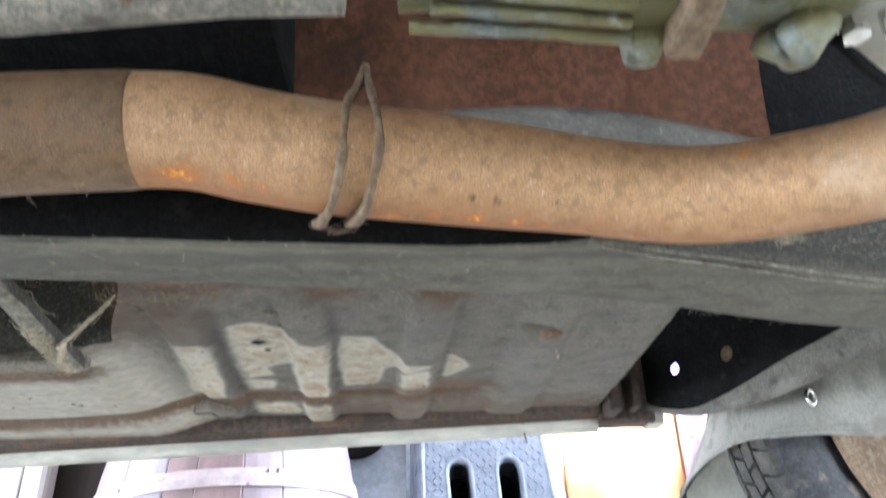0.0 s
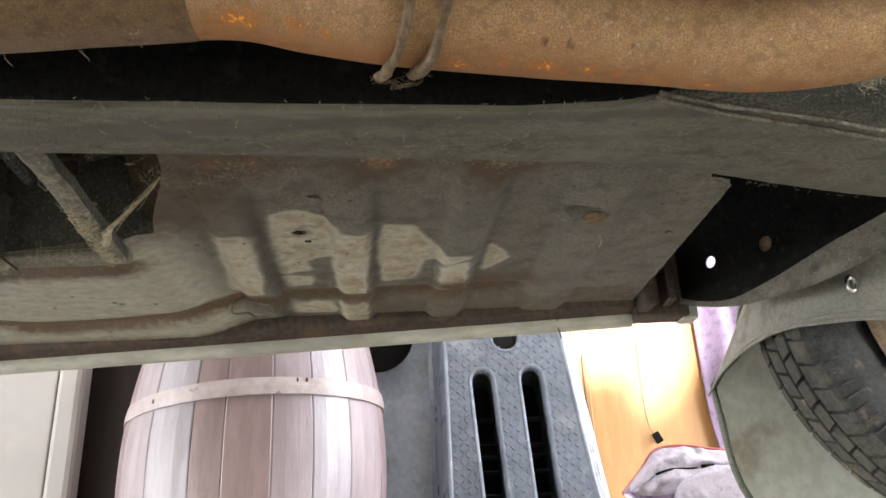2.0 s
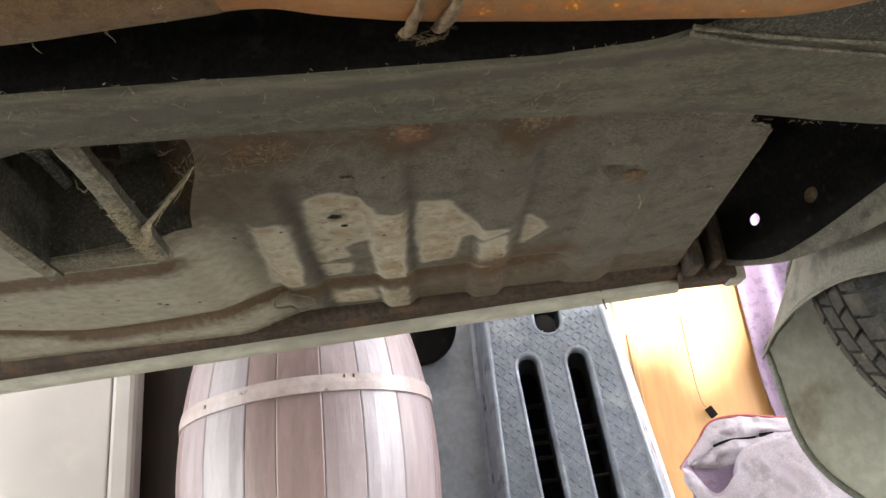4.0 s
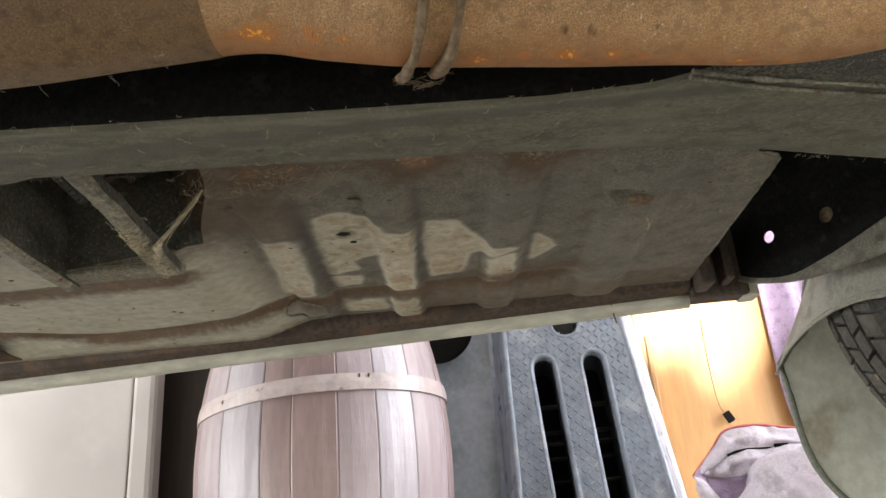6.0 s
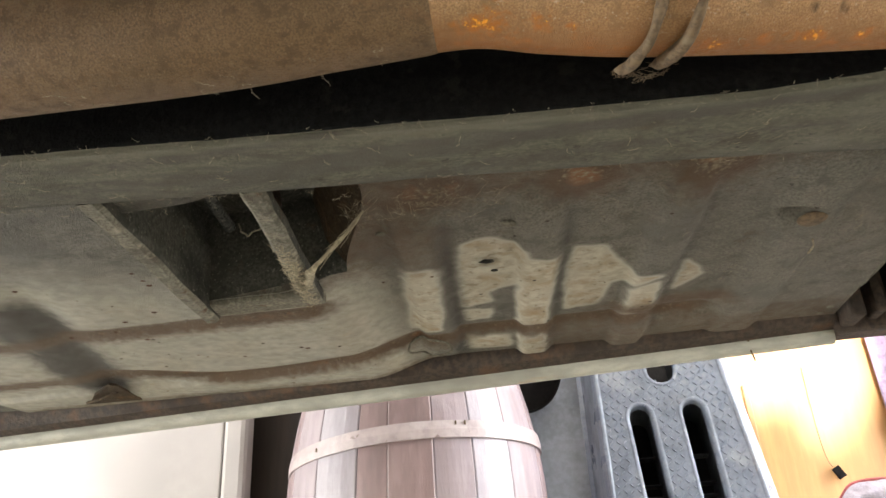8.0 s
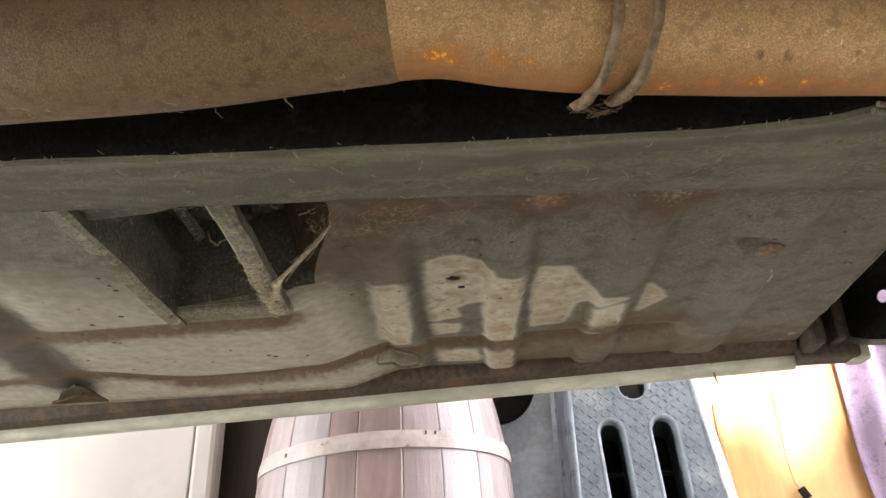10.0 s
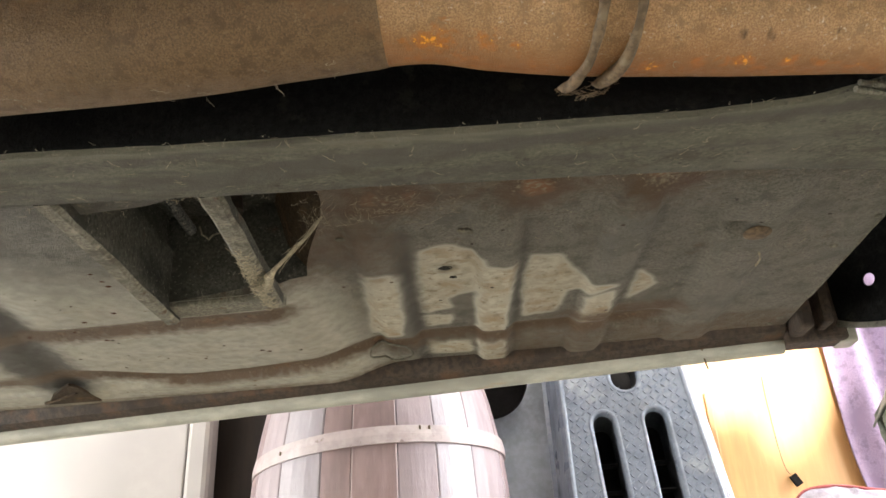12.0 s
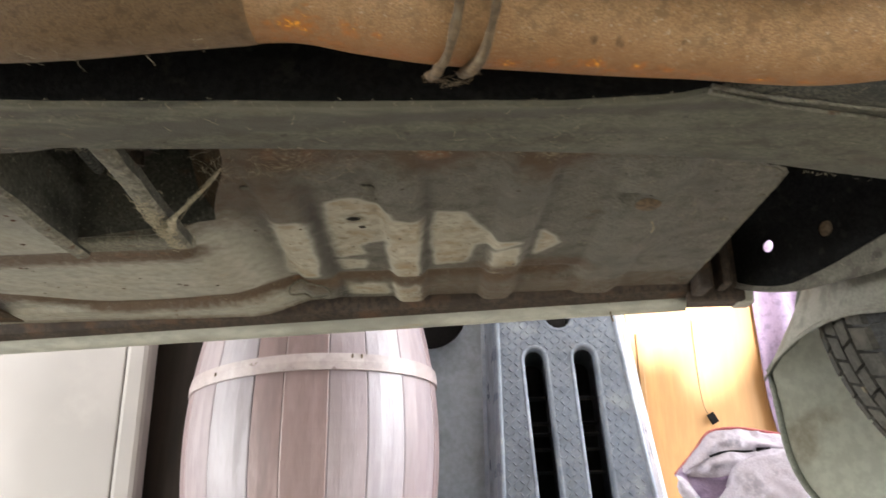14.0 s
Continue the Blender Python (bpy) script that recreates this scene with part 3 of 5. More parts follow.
cpart("sill_flange", bm, M["brown"], "rusty pinch-weld flange")
bm = bmesh.new()
box(bm, (0.213, 1.035, 0.470), (0.288, 1.075, 0.56), 0.004)
box(bm, (0.218, 0.99, 0.476), (0.235, 1.05, 0.56), 0.004)
box(bm, (0.25, 1.0, 0.482), (0.262, 1.05, 0.56), 0.003)
bracket = cpart("sill_bracket", bm, M["brown"], "rusty brown bracket at the end of the sill")
bm = bmesh.new()
box(bm, (0.280, 1.045, 0.468), (0.302, 1.078, 0.49), 0.003)
cpart("bracket_tip", bm, M["strip"], "", parent=None)
bm = bmesh.new()
tube(bm, spline([(0.116, 1.02, 0.492), (0.113, 1.043, 0.478), (0.114, 1.047, 0.462), (0.117, 1.049, 0.449)]), 0.0012, 6)
cpart("wire_hook", bm, M["clamp"], "thin bent wire hook")

# wheel-house plate with two drilled holes, and its lower flange
d = Vector((0.042, -0.067, 0)).normalized()
O = Vector((0.309, 0.991, 0.527))
PL = Matrix(((d.x, 0, d.y, O.x), (d.y, 0, -d.x, O.y), (0, 1, 0, O.z), (0, 0, 0, 1)))
LOW = [(-0.09, -0.026), (-0.07, -0.028), (-0.03, -0.046), (0.016, -0.057), (0.057, -0.053), (0.096, -0.045), (0.155, -0.03), (0.211, -0.019), (0.40, 0.02)]
LIP = [(-0.09, -0.031), (-0.06, -0.040), (-0.03, -0.052), (0.030, -0.067), (0.092, -0.069), (0.127, -0.069), (0.173, -0.063), (0.215, -0.055), (0.41, -0.02)]
bm = bmesh.new()
plate(bm, LOW + [(0.50, 0.22), (-0.09, 0.22)], [circle(0, 0, 0.0078), circle(0.079, -0.002, 0.0095)], 0.002, PL)
wheelhouse = cpart("wheelhouse_plate", bm, M["dark"], "black undercoated wheel-house plate with two holes")
# disc added behind the second hole to give its brownish tone
bm = bmesh.new()
plate(bm, circle(0.079, -0.002, 0.0125), [], 0.002, PL @ Matrix.Translation((0, 0, -0.0045)))
cpart("hole_backing", bm, M["clamp"], "brown disc added behind the hole to fill it with tone", parent=wheelhouse)
bm = bmesh.new()
rows = []
for lo, li in zip(spline([(a, b, 0) for a, b in LOW], 5), spline([(a, b, 0) for a, b in LIP], 5)):
    s, z, s2, z2 = lo.x, lo.y, li.x, li.y
    p, q = PL @ Vector((s, z, 0.003)), PL @ Vector((s2, z2, 0.006))
    rows.append([p + Vector((0, 0, 0.002)), p, p.lerp(q, 0.5) + Vector((0, 0, 0.001 * noise.noise(p * 60))), q, q + Vector((0.006, 0.006, 0.004))])
loft(bm, rows)
cpart("wheelhouse_flange", bm, M["rail"], "dusty grey lower flange of the wheel-house", smooth=True)

# rough undercoated panel and weld seam on the rail beside the pipe
bm = bmesh.new()
for off in (0.0, 0.010):
    tube(bm, spline([(0.085, 0.462 + off * 0.6, 0.4535), (0.13, 0.480 + off * 0.8, 0.4535), (0.20, 0.502 + off, 0.4538), (0.30, 0.535 + off, 0.4542), (0.45, 0.56 + off, 0.455)], 14), 0.0013, 8, wobble=0.9)
cpart("weld_seam", bm, M["dusty"], "rough twin weld seam")

# exhaust
PIPE = [(-1.7, 0.30, 0.468), (-0.8, 0.352, 0.472), (-0.4, 0.374, 0.474), (-0.27, 0.3845, 0.477), (-0.20, 0.391, 0.4835), (-0.14, 0.395, 0.4865), (-0.10, 0.4025, 0.4815), (-0.058, 0.408, 0.476), (0.002, 0.419, 0.475), (0.067, 0.430, 0.472),
        (0.102, 0.431, 0.467), (0.132, 0.431, 0.464), (0.160, 0.4235, 0.461), (0.187, 0.414, 0.4605), (0.224, 0.393, 0.459), (0.29, 0.34, 0.459), (0.45, 0.22, 0.46), (0.9, 0.0, 0.46)]
path = spline(PIPE, 24)
k0 = next(i for i, p in enumerate(path) if p.x > -0.158)


FLECKS = [(-0.135, -100, 0.013, 0.20, 1.0), (-0.128, -112, 0.009, 0.2, 0.55), (-0.108, -108, 0.007, 0.24, 0.6), (-0.095, -106, 0.005, 0.16, 0.62), (-0.118, -86, 0.010, 0.16, 0.5), (-0.083, -80, 0.012, 0.16, 0.45), (-0.030, -84, 0.007, 0.18, 0.95), (-0.008, -92, 0.007, 0.14, 0.7),
          (0.012, -94, 0.008, 0.18, 1.0), (0.022, -82, 0.006, 0.12, 0.7), (0.036, -92, 0.006, 0.2, 0.8), (0.052, -90, 0.006, 0.16, 0.8), (0.070, -84, 0.007, 0.12, 0.7), (0.10, -80, 0.008, 0.12, 0.8), (0.122, -80, 0.006, 0.12, 0.85), (0.15, -70, 0.008, 0.12, 0.6), (0.155, 162, 0.004, 0.1, 1.0)]
SPOTS = [(0.011, -122, 0.0020, 0.13), (0.0245, -121, 0.0024, 0.15), (0.056, -126, 0.002, 0.08), (-0.02, -118, 0.0016, 0.06)]


def pipe_run(points, radii, orange):
    """A pipe with its rust layer: red for bright flecks, green for the orange-brown far side, blue for dark drips."""
    b = bmesh.new()
    tube(b, points, radii, 128)
    lay = b.loops.layers.float_color.new("rust")
    rust = {}
    for v in b.verts:
        p = v.co
        near = min(points, key=lambda q: (q.x - p.x) ** 2)
        a = math.atan2(p.z - near.z, p.y - near.y)

        def turn(deg):
            return (a - radians(deg) + math.pi) % (2 * math.pi) - math.pi

        red = max(k * math.exp(-((p.x - x) / w) ** 2 - (turn(d2) / wa) ** 2) for x, d2, w, wa, k in FLECKS)
        red = max(red, 0.28 * math.exp(-(turn(-76) / 0.30) ** 2))
        low = math.exp(-(turn(-66) / 0.75) ** 2) * (0.55 + 0.45 * smooth01(0.30, 0.0, abs(p.x + 0.02)))
        drip = max(math.exp(-((p.x - x) / w) ** 2 - (turn(d2) / wa) ** 2) for x, d2, w, wa in SPOTS)
        rust[v] = (red * orange, low, drip, 1)
    for f in b.faces:
        for lp in f.loops:
            lp[lay] = rust[lp.vert]
    return b


overlay(M["pipe"], "rust", [(1, (0.33, 0.14, 0.04), 60, 0.0, 0.95, 0.5), (0, (0.48, 0.17, 0.025), 230, 0.34, 0.95, 1.1), (0, (0.95, 0.44, 0.03), 420, 1.02, 1.3, 1.6), (2, (0.12, 0.065, 0.025), 200, 0.35, 0.8, 0.3)])
pipe = cpart("exhaust_pipe", pipe_run(path[k0 - 4:], [0.0300 - 0.0028 * smooth01(0.0, 0.1, p.x) for p in path[k0 - 4:]], 1.15), M["pipe"], "rusted steel exhaust pipe with orange spots", smooth=True)
bm = bmesh.new()
tube(bm, path[:k0], [0.0308] * (k0 - 3) + [0.0307, 0.0305, 0.0301], 48)
cpart("exhaust_sleeve", bm, M["sleeve"], "browner slip-on exhaust sleeve", smooth=True)


def clamp_wire(xb, xm, xt):
    """One wire of the hanger clamp, from its tip under the pipe round the near side to the peak above."""
    c = Vector((0, 0.408, 0.4765))
    pts = [Vector((xb - 0.010, 0.432, 0.4515)), Vector((xb - 0.007, 0.428, 0.4485))]
    for k in range(13):
        a = radians(-62 - 176 * k / 12)
        s = k / 12
        x = xb - 0.004 * smooth01(0.2, 0, s) + (xm - xb) * smooth01(0, 0.6, s) + (xt - xm) * smooth01(0.55, 1, s)
        pts.append(Vector((x, c.y + 0.0335 * math.cos(a), c.z + 0.0335 * math.sin(a))))
    pts.append(Vector((-0.0460 + 0.35 * (xt + 0.045), 0.410, 0.532)))
    pts.append(Vector((-0.0455, 0.413, 0.543)))
    b = bmesh.new()
    p = spline(pts, 4)
    tube(b, p, [0.0012 + 0.0021 * smooth01(0, 0.06, i / len(p)) - 0.0010 * smooth01(0.1, 0.4, i / len(p)) for i in range(len(p))], 10, wobble=0.5)
    return cpart("clamp_wire", b, M["clamp"], "dusty bent clamp wire", smooth=True, parent=pipe)


clamp_wire(-0.064, -0.052, -0.050)
clamp_wire(-0.047, -0.034, -0.040)

# tunnel over the pipe, its shade put into the colour, crossmember and gearbox
bm = bmesh.new()
rows = []
for i in range(41):
    x = -1.6 + 2.5 * i / 40
    a = lerp_table(NEAR, x)
    a = a if x < 0.07 else 0.474
    rows.append([(x, a + 0.001, 0.4615), (x, a - 0.008, 0.60), (x, 0.36, 0.64), (x, 0.15, 0.66), (x, -0.2, 0.66)])
loft(bm, rows)
cpart("tunnel", bm, M["dark"], "transmission tunnel in black undercoat, darkened for the shade above the pipe")
bm = bmesh.new()
rows = []
for i in range(41):
    x = -0.098 + 0.30 * i / 40
    w = 0.003 * noise.noise(Vector((x * 20, 0, 0)))
    rows.append([(x, 0.452, 0.505), (x, 0.450 + w, 0.53), (x, 0.445 + w, 0.56), (x, 0.437 + w, 0.59), (x, 0.42, 0.615), (x, 0.36, 0.63 + w), (x, 0.25, 0.635), (x, 0.1, 0.635)])
loft(bm, rows)
cpart("heat_shield", bm, M["rust"], "rusty orange-brown heat shield panel")
bm = bmesh.new()
rows = []
for i in range(25):
    s = i / 24
    x = 0.0 + 0.19 * s
    top = 0.535 + 0.012 * math.sin(math.pi * s) - 0.025 * s
    rows.append([(x, 0.445, 0.48), (x, 0.440, top - 0.01), (x, 0.446, top), (x, 0.456, top)])
loft(bm, rows)
cpart("rail_hump", bm, M["rail"], "dusty curved top of the rail", smooth=True)
bm = bmesh.new()
box(bm, (-1.0, 0.30, 0.545), (-0.093, 0.455, 0.63), 0.006)
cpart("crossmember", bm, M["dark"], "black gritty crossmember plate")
bm = bmesh.new()
tube(bm, [(-1.0 + 0.04 * i, 0.273 - 0.012 * smooth01(17, 25, i) + 0.0016 * math.sin(i * 1.3), 0.4585) for i in range(25)], 0.017, 16, wobble=0.22)
cpart("brake_pipe", bm, M["dusty"], "dusty pale tunnel edge tube", smooth=True)
gear = bmesh.new()
rows = []
for i in range(31):
    x = -0.022 + 0.172 * i / 30
    e = 0.296 + 0.012 * smooth01(-0.02, 0.10, x) + 0.0012 * noise.noise(Vector((x * 40, 0, 0)))
    rows.append([(x, e + 0.004, 0.60), (x, e + 0.003, 0.490), (x, e, 0.470), (x, e - 0.010, 0.4625), (x, e - 0.028, 0.4575), (x, 0.22, 0.455), (x, 0.10, 0.455), (x, 0.10, 0.60)])
g = loft(gear, rows)
gear.faces.new(g[0])
gear.faces.new(g[-1])
gearbox = cpart("gearbox", gear, M["alloy"], "greasy ribbed cast-alloy gearbox casing", smooth=False)
for i, (ya, x0r, x1r) in enumerate(((0.2905, -0.018, 0.068), (0.281, -0.010, 0.066), (0.272, 0.0, 0.066), (0.258, -0.01, 0.12), (0.240, -0.01, 0.12))):
    bm = bmesh.new()
    tube(bm, [(x0r + (x1r - x0r) * k / 12, ya + 0.010 * smooth01(-0.02, 0.10, x0r + (x1r - x0r) * k / 12), 0.4585 - 0.0004 * i) for k in range(13)], 0.0028, 8, wobble=0.4)
    cpart("cooling_rib", bm, M["alloy"], "", smooth=True, parent=gearbox)
bm = bmesh.new()
box(bm, (0.081, 0.12, 0.450), (0.096, 0.303, 0.50), 0.003)
cpart("casing_flange", bm, M["clamp"], "rust-tinted flange across the casing", parent=gearbox)
bm = bmesh.new()
box(bm, (0.068, 0.296, 0.456), (0.084, 0.3165, 0.476), 0.005)
cpart("casing_lug", bm, M["alloy"], "", parent=gearbox)
bm = bmesh.new()
tube(bm, [(0.131, 0.285, 0.452), (0.136, 0.300, 0.454), (0.140, 0.316, 0.462), (0.141, 0.318, 0.49)], [0.010, 0.009, 0.0075, 0.007], 14, wobble=0.5)
tube(bm, [(0.120, 0.300, 0.458), (0.132, 0.304, 0.456)], 0.006, 10)
cpart("drain_fitting", bm, M["alloy"], "", smooth=True, parent=gearbox)
# light alloy bell end with bolted ear
bm = bmesh.new()
rows = []
for i in range(17):
    f = i / 16
    x, e = 0.148 + 0.075 * f, 0.302 + 0.055 * f
    rows.append([(x, e, 0.50), (x - 0.001, e - 0.003, 0.466), (x, e - 0.008, 0.4605), (x + 0.003, e - 0.03 + 0.006 * math.sin(f * 9), 0.4565 + 0.003 * math.sin(f * 7)), (x + 0.01, 0.22, 0.448), (x + 0.015, 0.15, 0.448)])
loft(bm, rows)
thicken(bm, 0.002)
mount = cpart("gearbox_mount", bm, M["strip"], "pale cast gearbox mount", smooth=True)
bm = bmesh.new()
tube(bm, [(0.150, 0.299, 0.4575), (0.170, 0.316, 0.4565), (0.195, 0.334, 0.4565), (0.23, 0.355, 0.458)], 0.0022, 8, wobble=0.4)
cpart("mount_seam", bm, M["dark"], "dark seam", smooth=True, parent=mount)
bm = bmesh.new()
for p in ((0.153, 0.292, 0.452), (0.165, 0.286, 0.448)):
    tube(bm, [p, (p[0], p[1], p[2] + 0.012)], 0.0055, 6)
cpart("mount_bolt", bm, M["metal"], "dull steel bolt heads", parent=mount)
# unseen body added to block light; its top profile shapes the plywood's sun patch
bm = bmesh.new()
box(bm, (-2.3, -0.55, 0.66), (0.02, 1.07, 1.25), 0.03)
box(bm, (0.0, -0.55, 0.66), (1.6, 1.07, 0.78), 0.03)
SUN_CUT = [(0.02, 0.96), (0.38, 0.955), (0.455, 0.945), (0.485, 0.99), (0.515, 0.95), (0.545, 0.85), (0.585, 0.825), (0.78, 1.01), (0.83, 1.5), (1.6, 1.5)]
loft(bm, [[(x, y, z) for y, z in ((0.86, 0.70), (0.86, h), (1.06, h), (1.06, 0.70), (0.86, 0.70))] for x, h in SUN_CUT])
box(bm, (-2.3, 0.46, 0.60), (0.25, 1.069, 0.67))
cpart("body_light_block", bm, M["grimy"], "unseen car body, its top profile cut to shape the sun on the plywood")

# wheel: tyre with tread blocks, rim
WC, WR = Vector((0.718, 1.080, 0.488)), 0.326
wheel = empty("wheel")
wheel.parent = car
tagged(wheel, label="dusty road wheel hanging free of the floor")
bm = bmesh.new()
prof = [(y * (0.86 if y < 0 else 0.30), r) for y, r in [(-0.085, 0.225), (-0.108, 0.26), (-0.112, 0.285), (-0.106, 0.303), (-0.098, 0.313), (-0.09, 0.317), (0.09, 0.317), (0.098, 0.313), (0.112, 0.285), (0.085, 0.225)]]
rows = []
for i in range(97):
    a = 2 * math.pi * i / 96
    rows.append([WC + Vector((r * math.cos(a), y, r * math.sin(a))) for y, r in prof])
loft(bm, rows)
bmesh.ops.remove_doubles(bm, verts=bm.verts, dist=1e-5)
tyre = cpart("tyre", bm, M["rubber"], "worn dusty black rubber tyre", smooth=True, parent=wheel)


def tread_blocks():
    b = bmesh.new()
    for row, (ya, yb) in enumerate(((-0.086, -0.062), (-0.058, -0.032), (-0.028, -0.002), (0.002, 0.030))):
        n = 62
        for i in range(n):
            a0 = 2 * math.pi * (i + 0.5 * (row % 2)) / n
            a1 = a0 + 2 * math.pi / n * 0.90
            sk = 0.010 * (1 if row % 2 else -1)
            rr = WR + random.uniform(-0.0008, 0.0008)
            vs = []
            for r, k in ((0.314, 0.0), (rr, 0.0012)):
                for y, s in ((ya + k, -1), (yb - k, 1)):
                    for a in (a0, a1):
                        aa = a + s * sk + (k * 2 if a == a0 else -k * 2)
                        rad = r - (0.007 if (row == 0 and s < 0) or (row == 3 and s > 0) else 0)
                        vs.append(b.verts.new(WC + Vector((rad * math.cos(aa), y, rad * math.sin(aa)))))
            for f in ((0, 1, 3, 2), (4, 6, 7, 5), (0, 4, 5, 1), (2, 3, 7, 6), (0, 2, 6, 4), (1, 5, 7, 3)):
                b.faces.new([vs[k] for k in f])
    o = cpart("tread", b, M["tread"], "dusty block tread", parent=tyre)
    return tagged(o, kind="stuff")


tread_blocks()
bm = bmesh.new()
for i in range(120):
    a = 2 * math.pi * i / 120
    m = Matrix.Translation(WC) @ Matrix.Rotation(-a, 4, "Y")
    box(bm, (0.292 if i % 3 else 0.283, -0.0975, -0.0010), (0.311, -0.084, 0.0010), 0, m)
tagged(cpart("sidewall_rib", bm, M["rubber"], parent=tyre), kind="stuff")
bm = bmesh.new()
rows = []
for i in range(49):
    a = 2 * math.pi * i / 48
    rows.append([WC + Vector((r * math.cos(a), y, r * math.sin(a))) for y, r in ((-0.09, 0.235), (-0.085, 0.222), (-0.03, 0.21), (0.02, 0.19), (0.04, 0.0))])
loft(bm, rows)
cpart("rim", bm, M["clamp"], "dull steel wheel rim", smooth=True, parent=wheel)

# ---- vinyl wheel cover hung over the wheel ----
cover = tagged(empty("wheel_cover", (0.70, 1.2, 0.0)), label="grey-green vinyl wheel cover hanging round the tyre", category="wheel cover")
cinv = Matrix.Translation((-0.70, -1.2, 0.0))


def cover_rim(a):
    """The cover's rim, slack at the bottom."""
    r = 0.355 + 0.022 * math.exp(-((a - radians(232)) / 0.5) ** 2) + 0.006 * math.sin(a * 9) + 0.088 * math.exp(-((a - radians(271)) / 0.34) ** 2) - 0.075 * smooth01(radians(189), radians(176), a) * smooth01(radians(40), radians(90), a)
    return Vector((0.705 + r * math.cos(a), 1.20 + 0.012 * math.sin(a * 7), 0.445 + r * 1.0 * math.sin(a)))


bm = bmesh.new()
rows = []
for i in range(97):
    a = 2 * math.pi * i / 96
    e = cover_rim(a)
    c = Vector((0.705, 1.235, 0.445))
    row = []
    for k in range(17):
        p = c.lerp(e, k / 16)
        p.y += 0.010 * noise.noise(p * 11) * (1 - (k / 16) ** 3) + 0.01 * math.sin(k / 16 * math.pi)
        row.append(p)
    rows.append(row)
loft(bm, rows)
bmesh.ops.remove_doubles(bm, verts=bm.verts, dist=1e-5)
bmesh.ops.transform(bm, matrix=cinv, verts=bm.verts)
part("panel", bm, M["cover"], cover, "stained pale grey-green vinyl", smooth=True)
bm = bmesh.new()
tube(bm, [cover_rim(2 * math.pi * i / 96) for i in range(97)], 0.005, 8, cap=False)
bmesh.ops.transform(bm, matrix=cinv, verts=bm.verts)
part("hem", bm, M["hem"], cover, "dark stitched hem", smooth=True)
HEM = spline([(0.352, 1.20, 0.385), (0.358, 1.15, 0.410), (0.372, 1.08, 0.430), (0.384, 1.00, 0.434), (0.398, 0.935, 0.426), (0.435, 0.906, 0.422), (0.50, 0.90, 0.418), (0.58, 0.895, 0.42), (0.70, 0.89, 0.44)], 6)
TOP = spline([(0.408, 1.17, 0.495), (0.408, 1.14, 0.515), (0.406, 1.10, 0.54), (0.406, 1.05, 0.558), (0.408, 0.99, 0.575), (0.42, 0.938, 0.59), (0.46, 0.91, 0.61), (0.56, 0.90, 0.64), (0.72, 0.895, 0.675)], 6)
bm = bmesh.new()
rows = []
for i, (h, t) in enumerate(zip(HEM, TOP)):
    row = []
    for k in range(15):
        s = k / 14
        p = h.lerp(t, s)
        p += Vector((-0.3, -1, 0)) * (0.007 * math.sin(s * math.pi) * (1 + math.sin(i * 0.42)) + 0.005 * noise.noise(p * 25))
        row.append(p)
    rows.append(row)
loft(bm, rows)
bmesh.ops.transform(bm, matrix=cinv, verts=bm.verts)
part("skirt", bm, M["cover_out"], cover, "creased grey canvas skirt", smooth=True)
for dz in (0.0, 0.007):
    bm = bmesh.new()
    tube(bm, [h.lerp(t, 0.02 + dz * 6) + Vector((0, -0.0015, 0)) for h, t in zip(HEM, TOP)], 0.0016, 6)
    bmesh.ops.transform(bm, matrix=cinv, verts=bm.verts)
    part("stitched_edge", bm, M["cover_out"], cover, smooth=True)
bm = bmesh.new()
G = Vector((0.430, 0.915, 0.465))
rows = []
for i in range(25):
    a = 2 * math.pi * i / 24
    rows.append([G + Vector(((0.0065 + 0.0028 * math.cos(b)) * math.cos(a) * 0.75, -0.010 + 0.003 * math.sin(b), (0.0065 + 0.0028 * math.cos(b)) * math.sin(a) * 1.25)) for b in [2 * math.pi * j / 8 for j in range(9)]])
loft(bm, rows)
bmesh.ops.transform(bm, matrix=cinv, verts=bm.verts)
part("eyelet", bm, M["metal"], cover, "shiny metal eyelet", smooth=True)

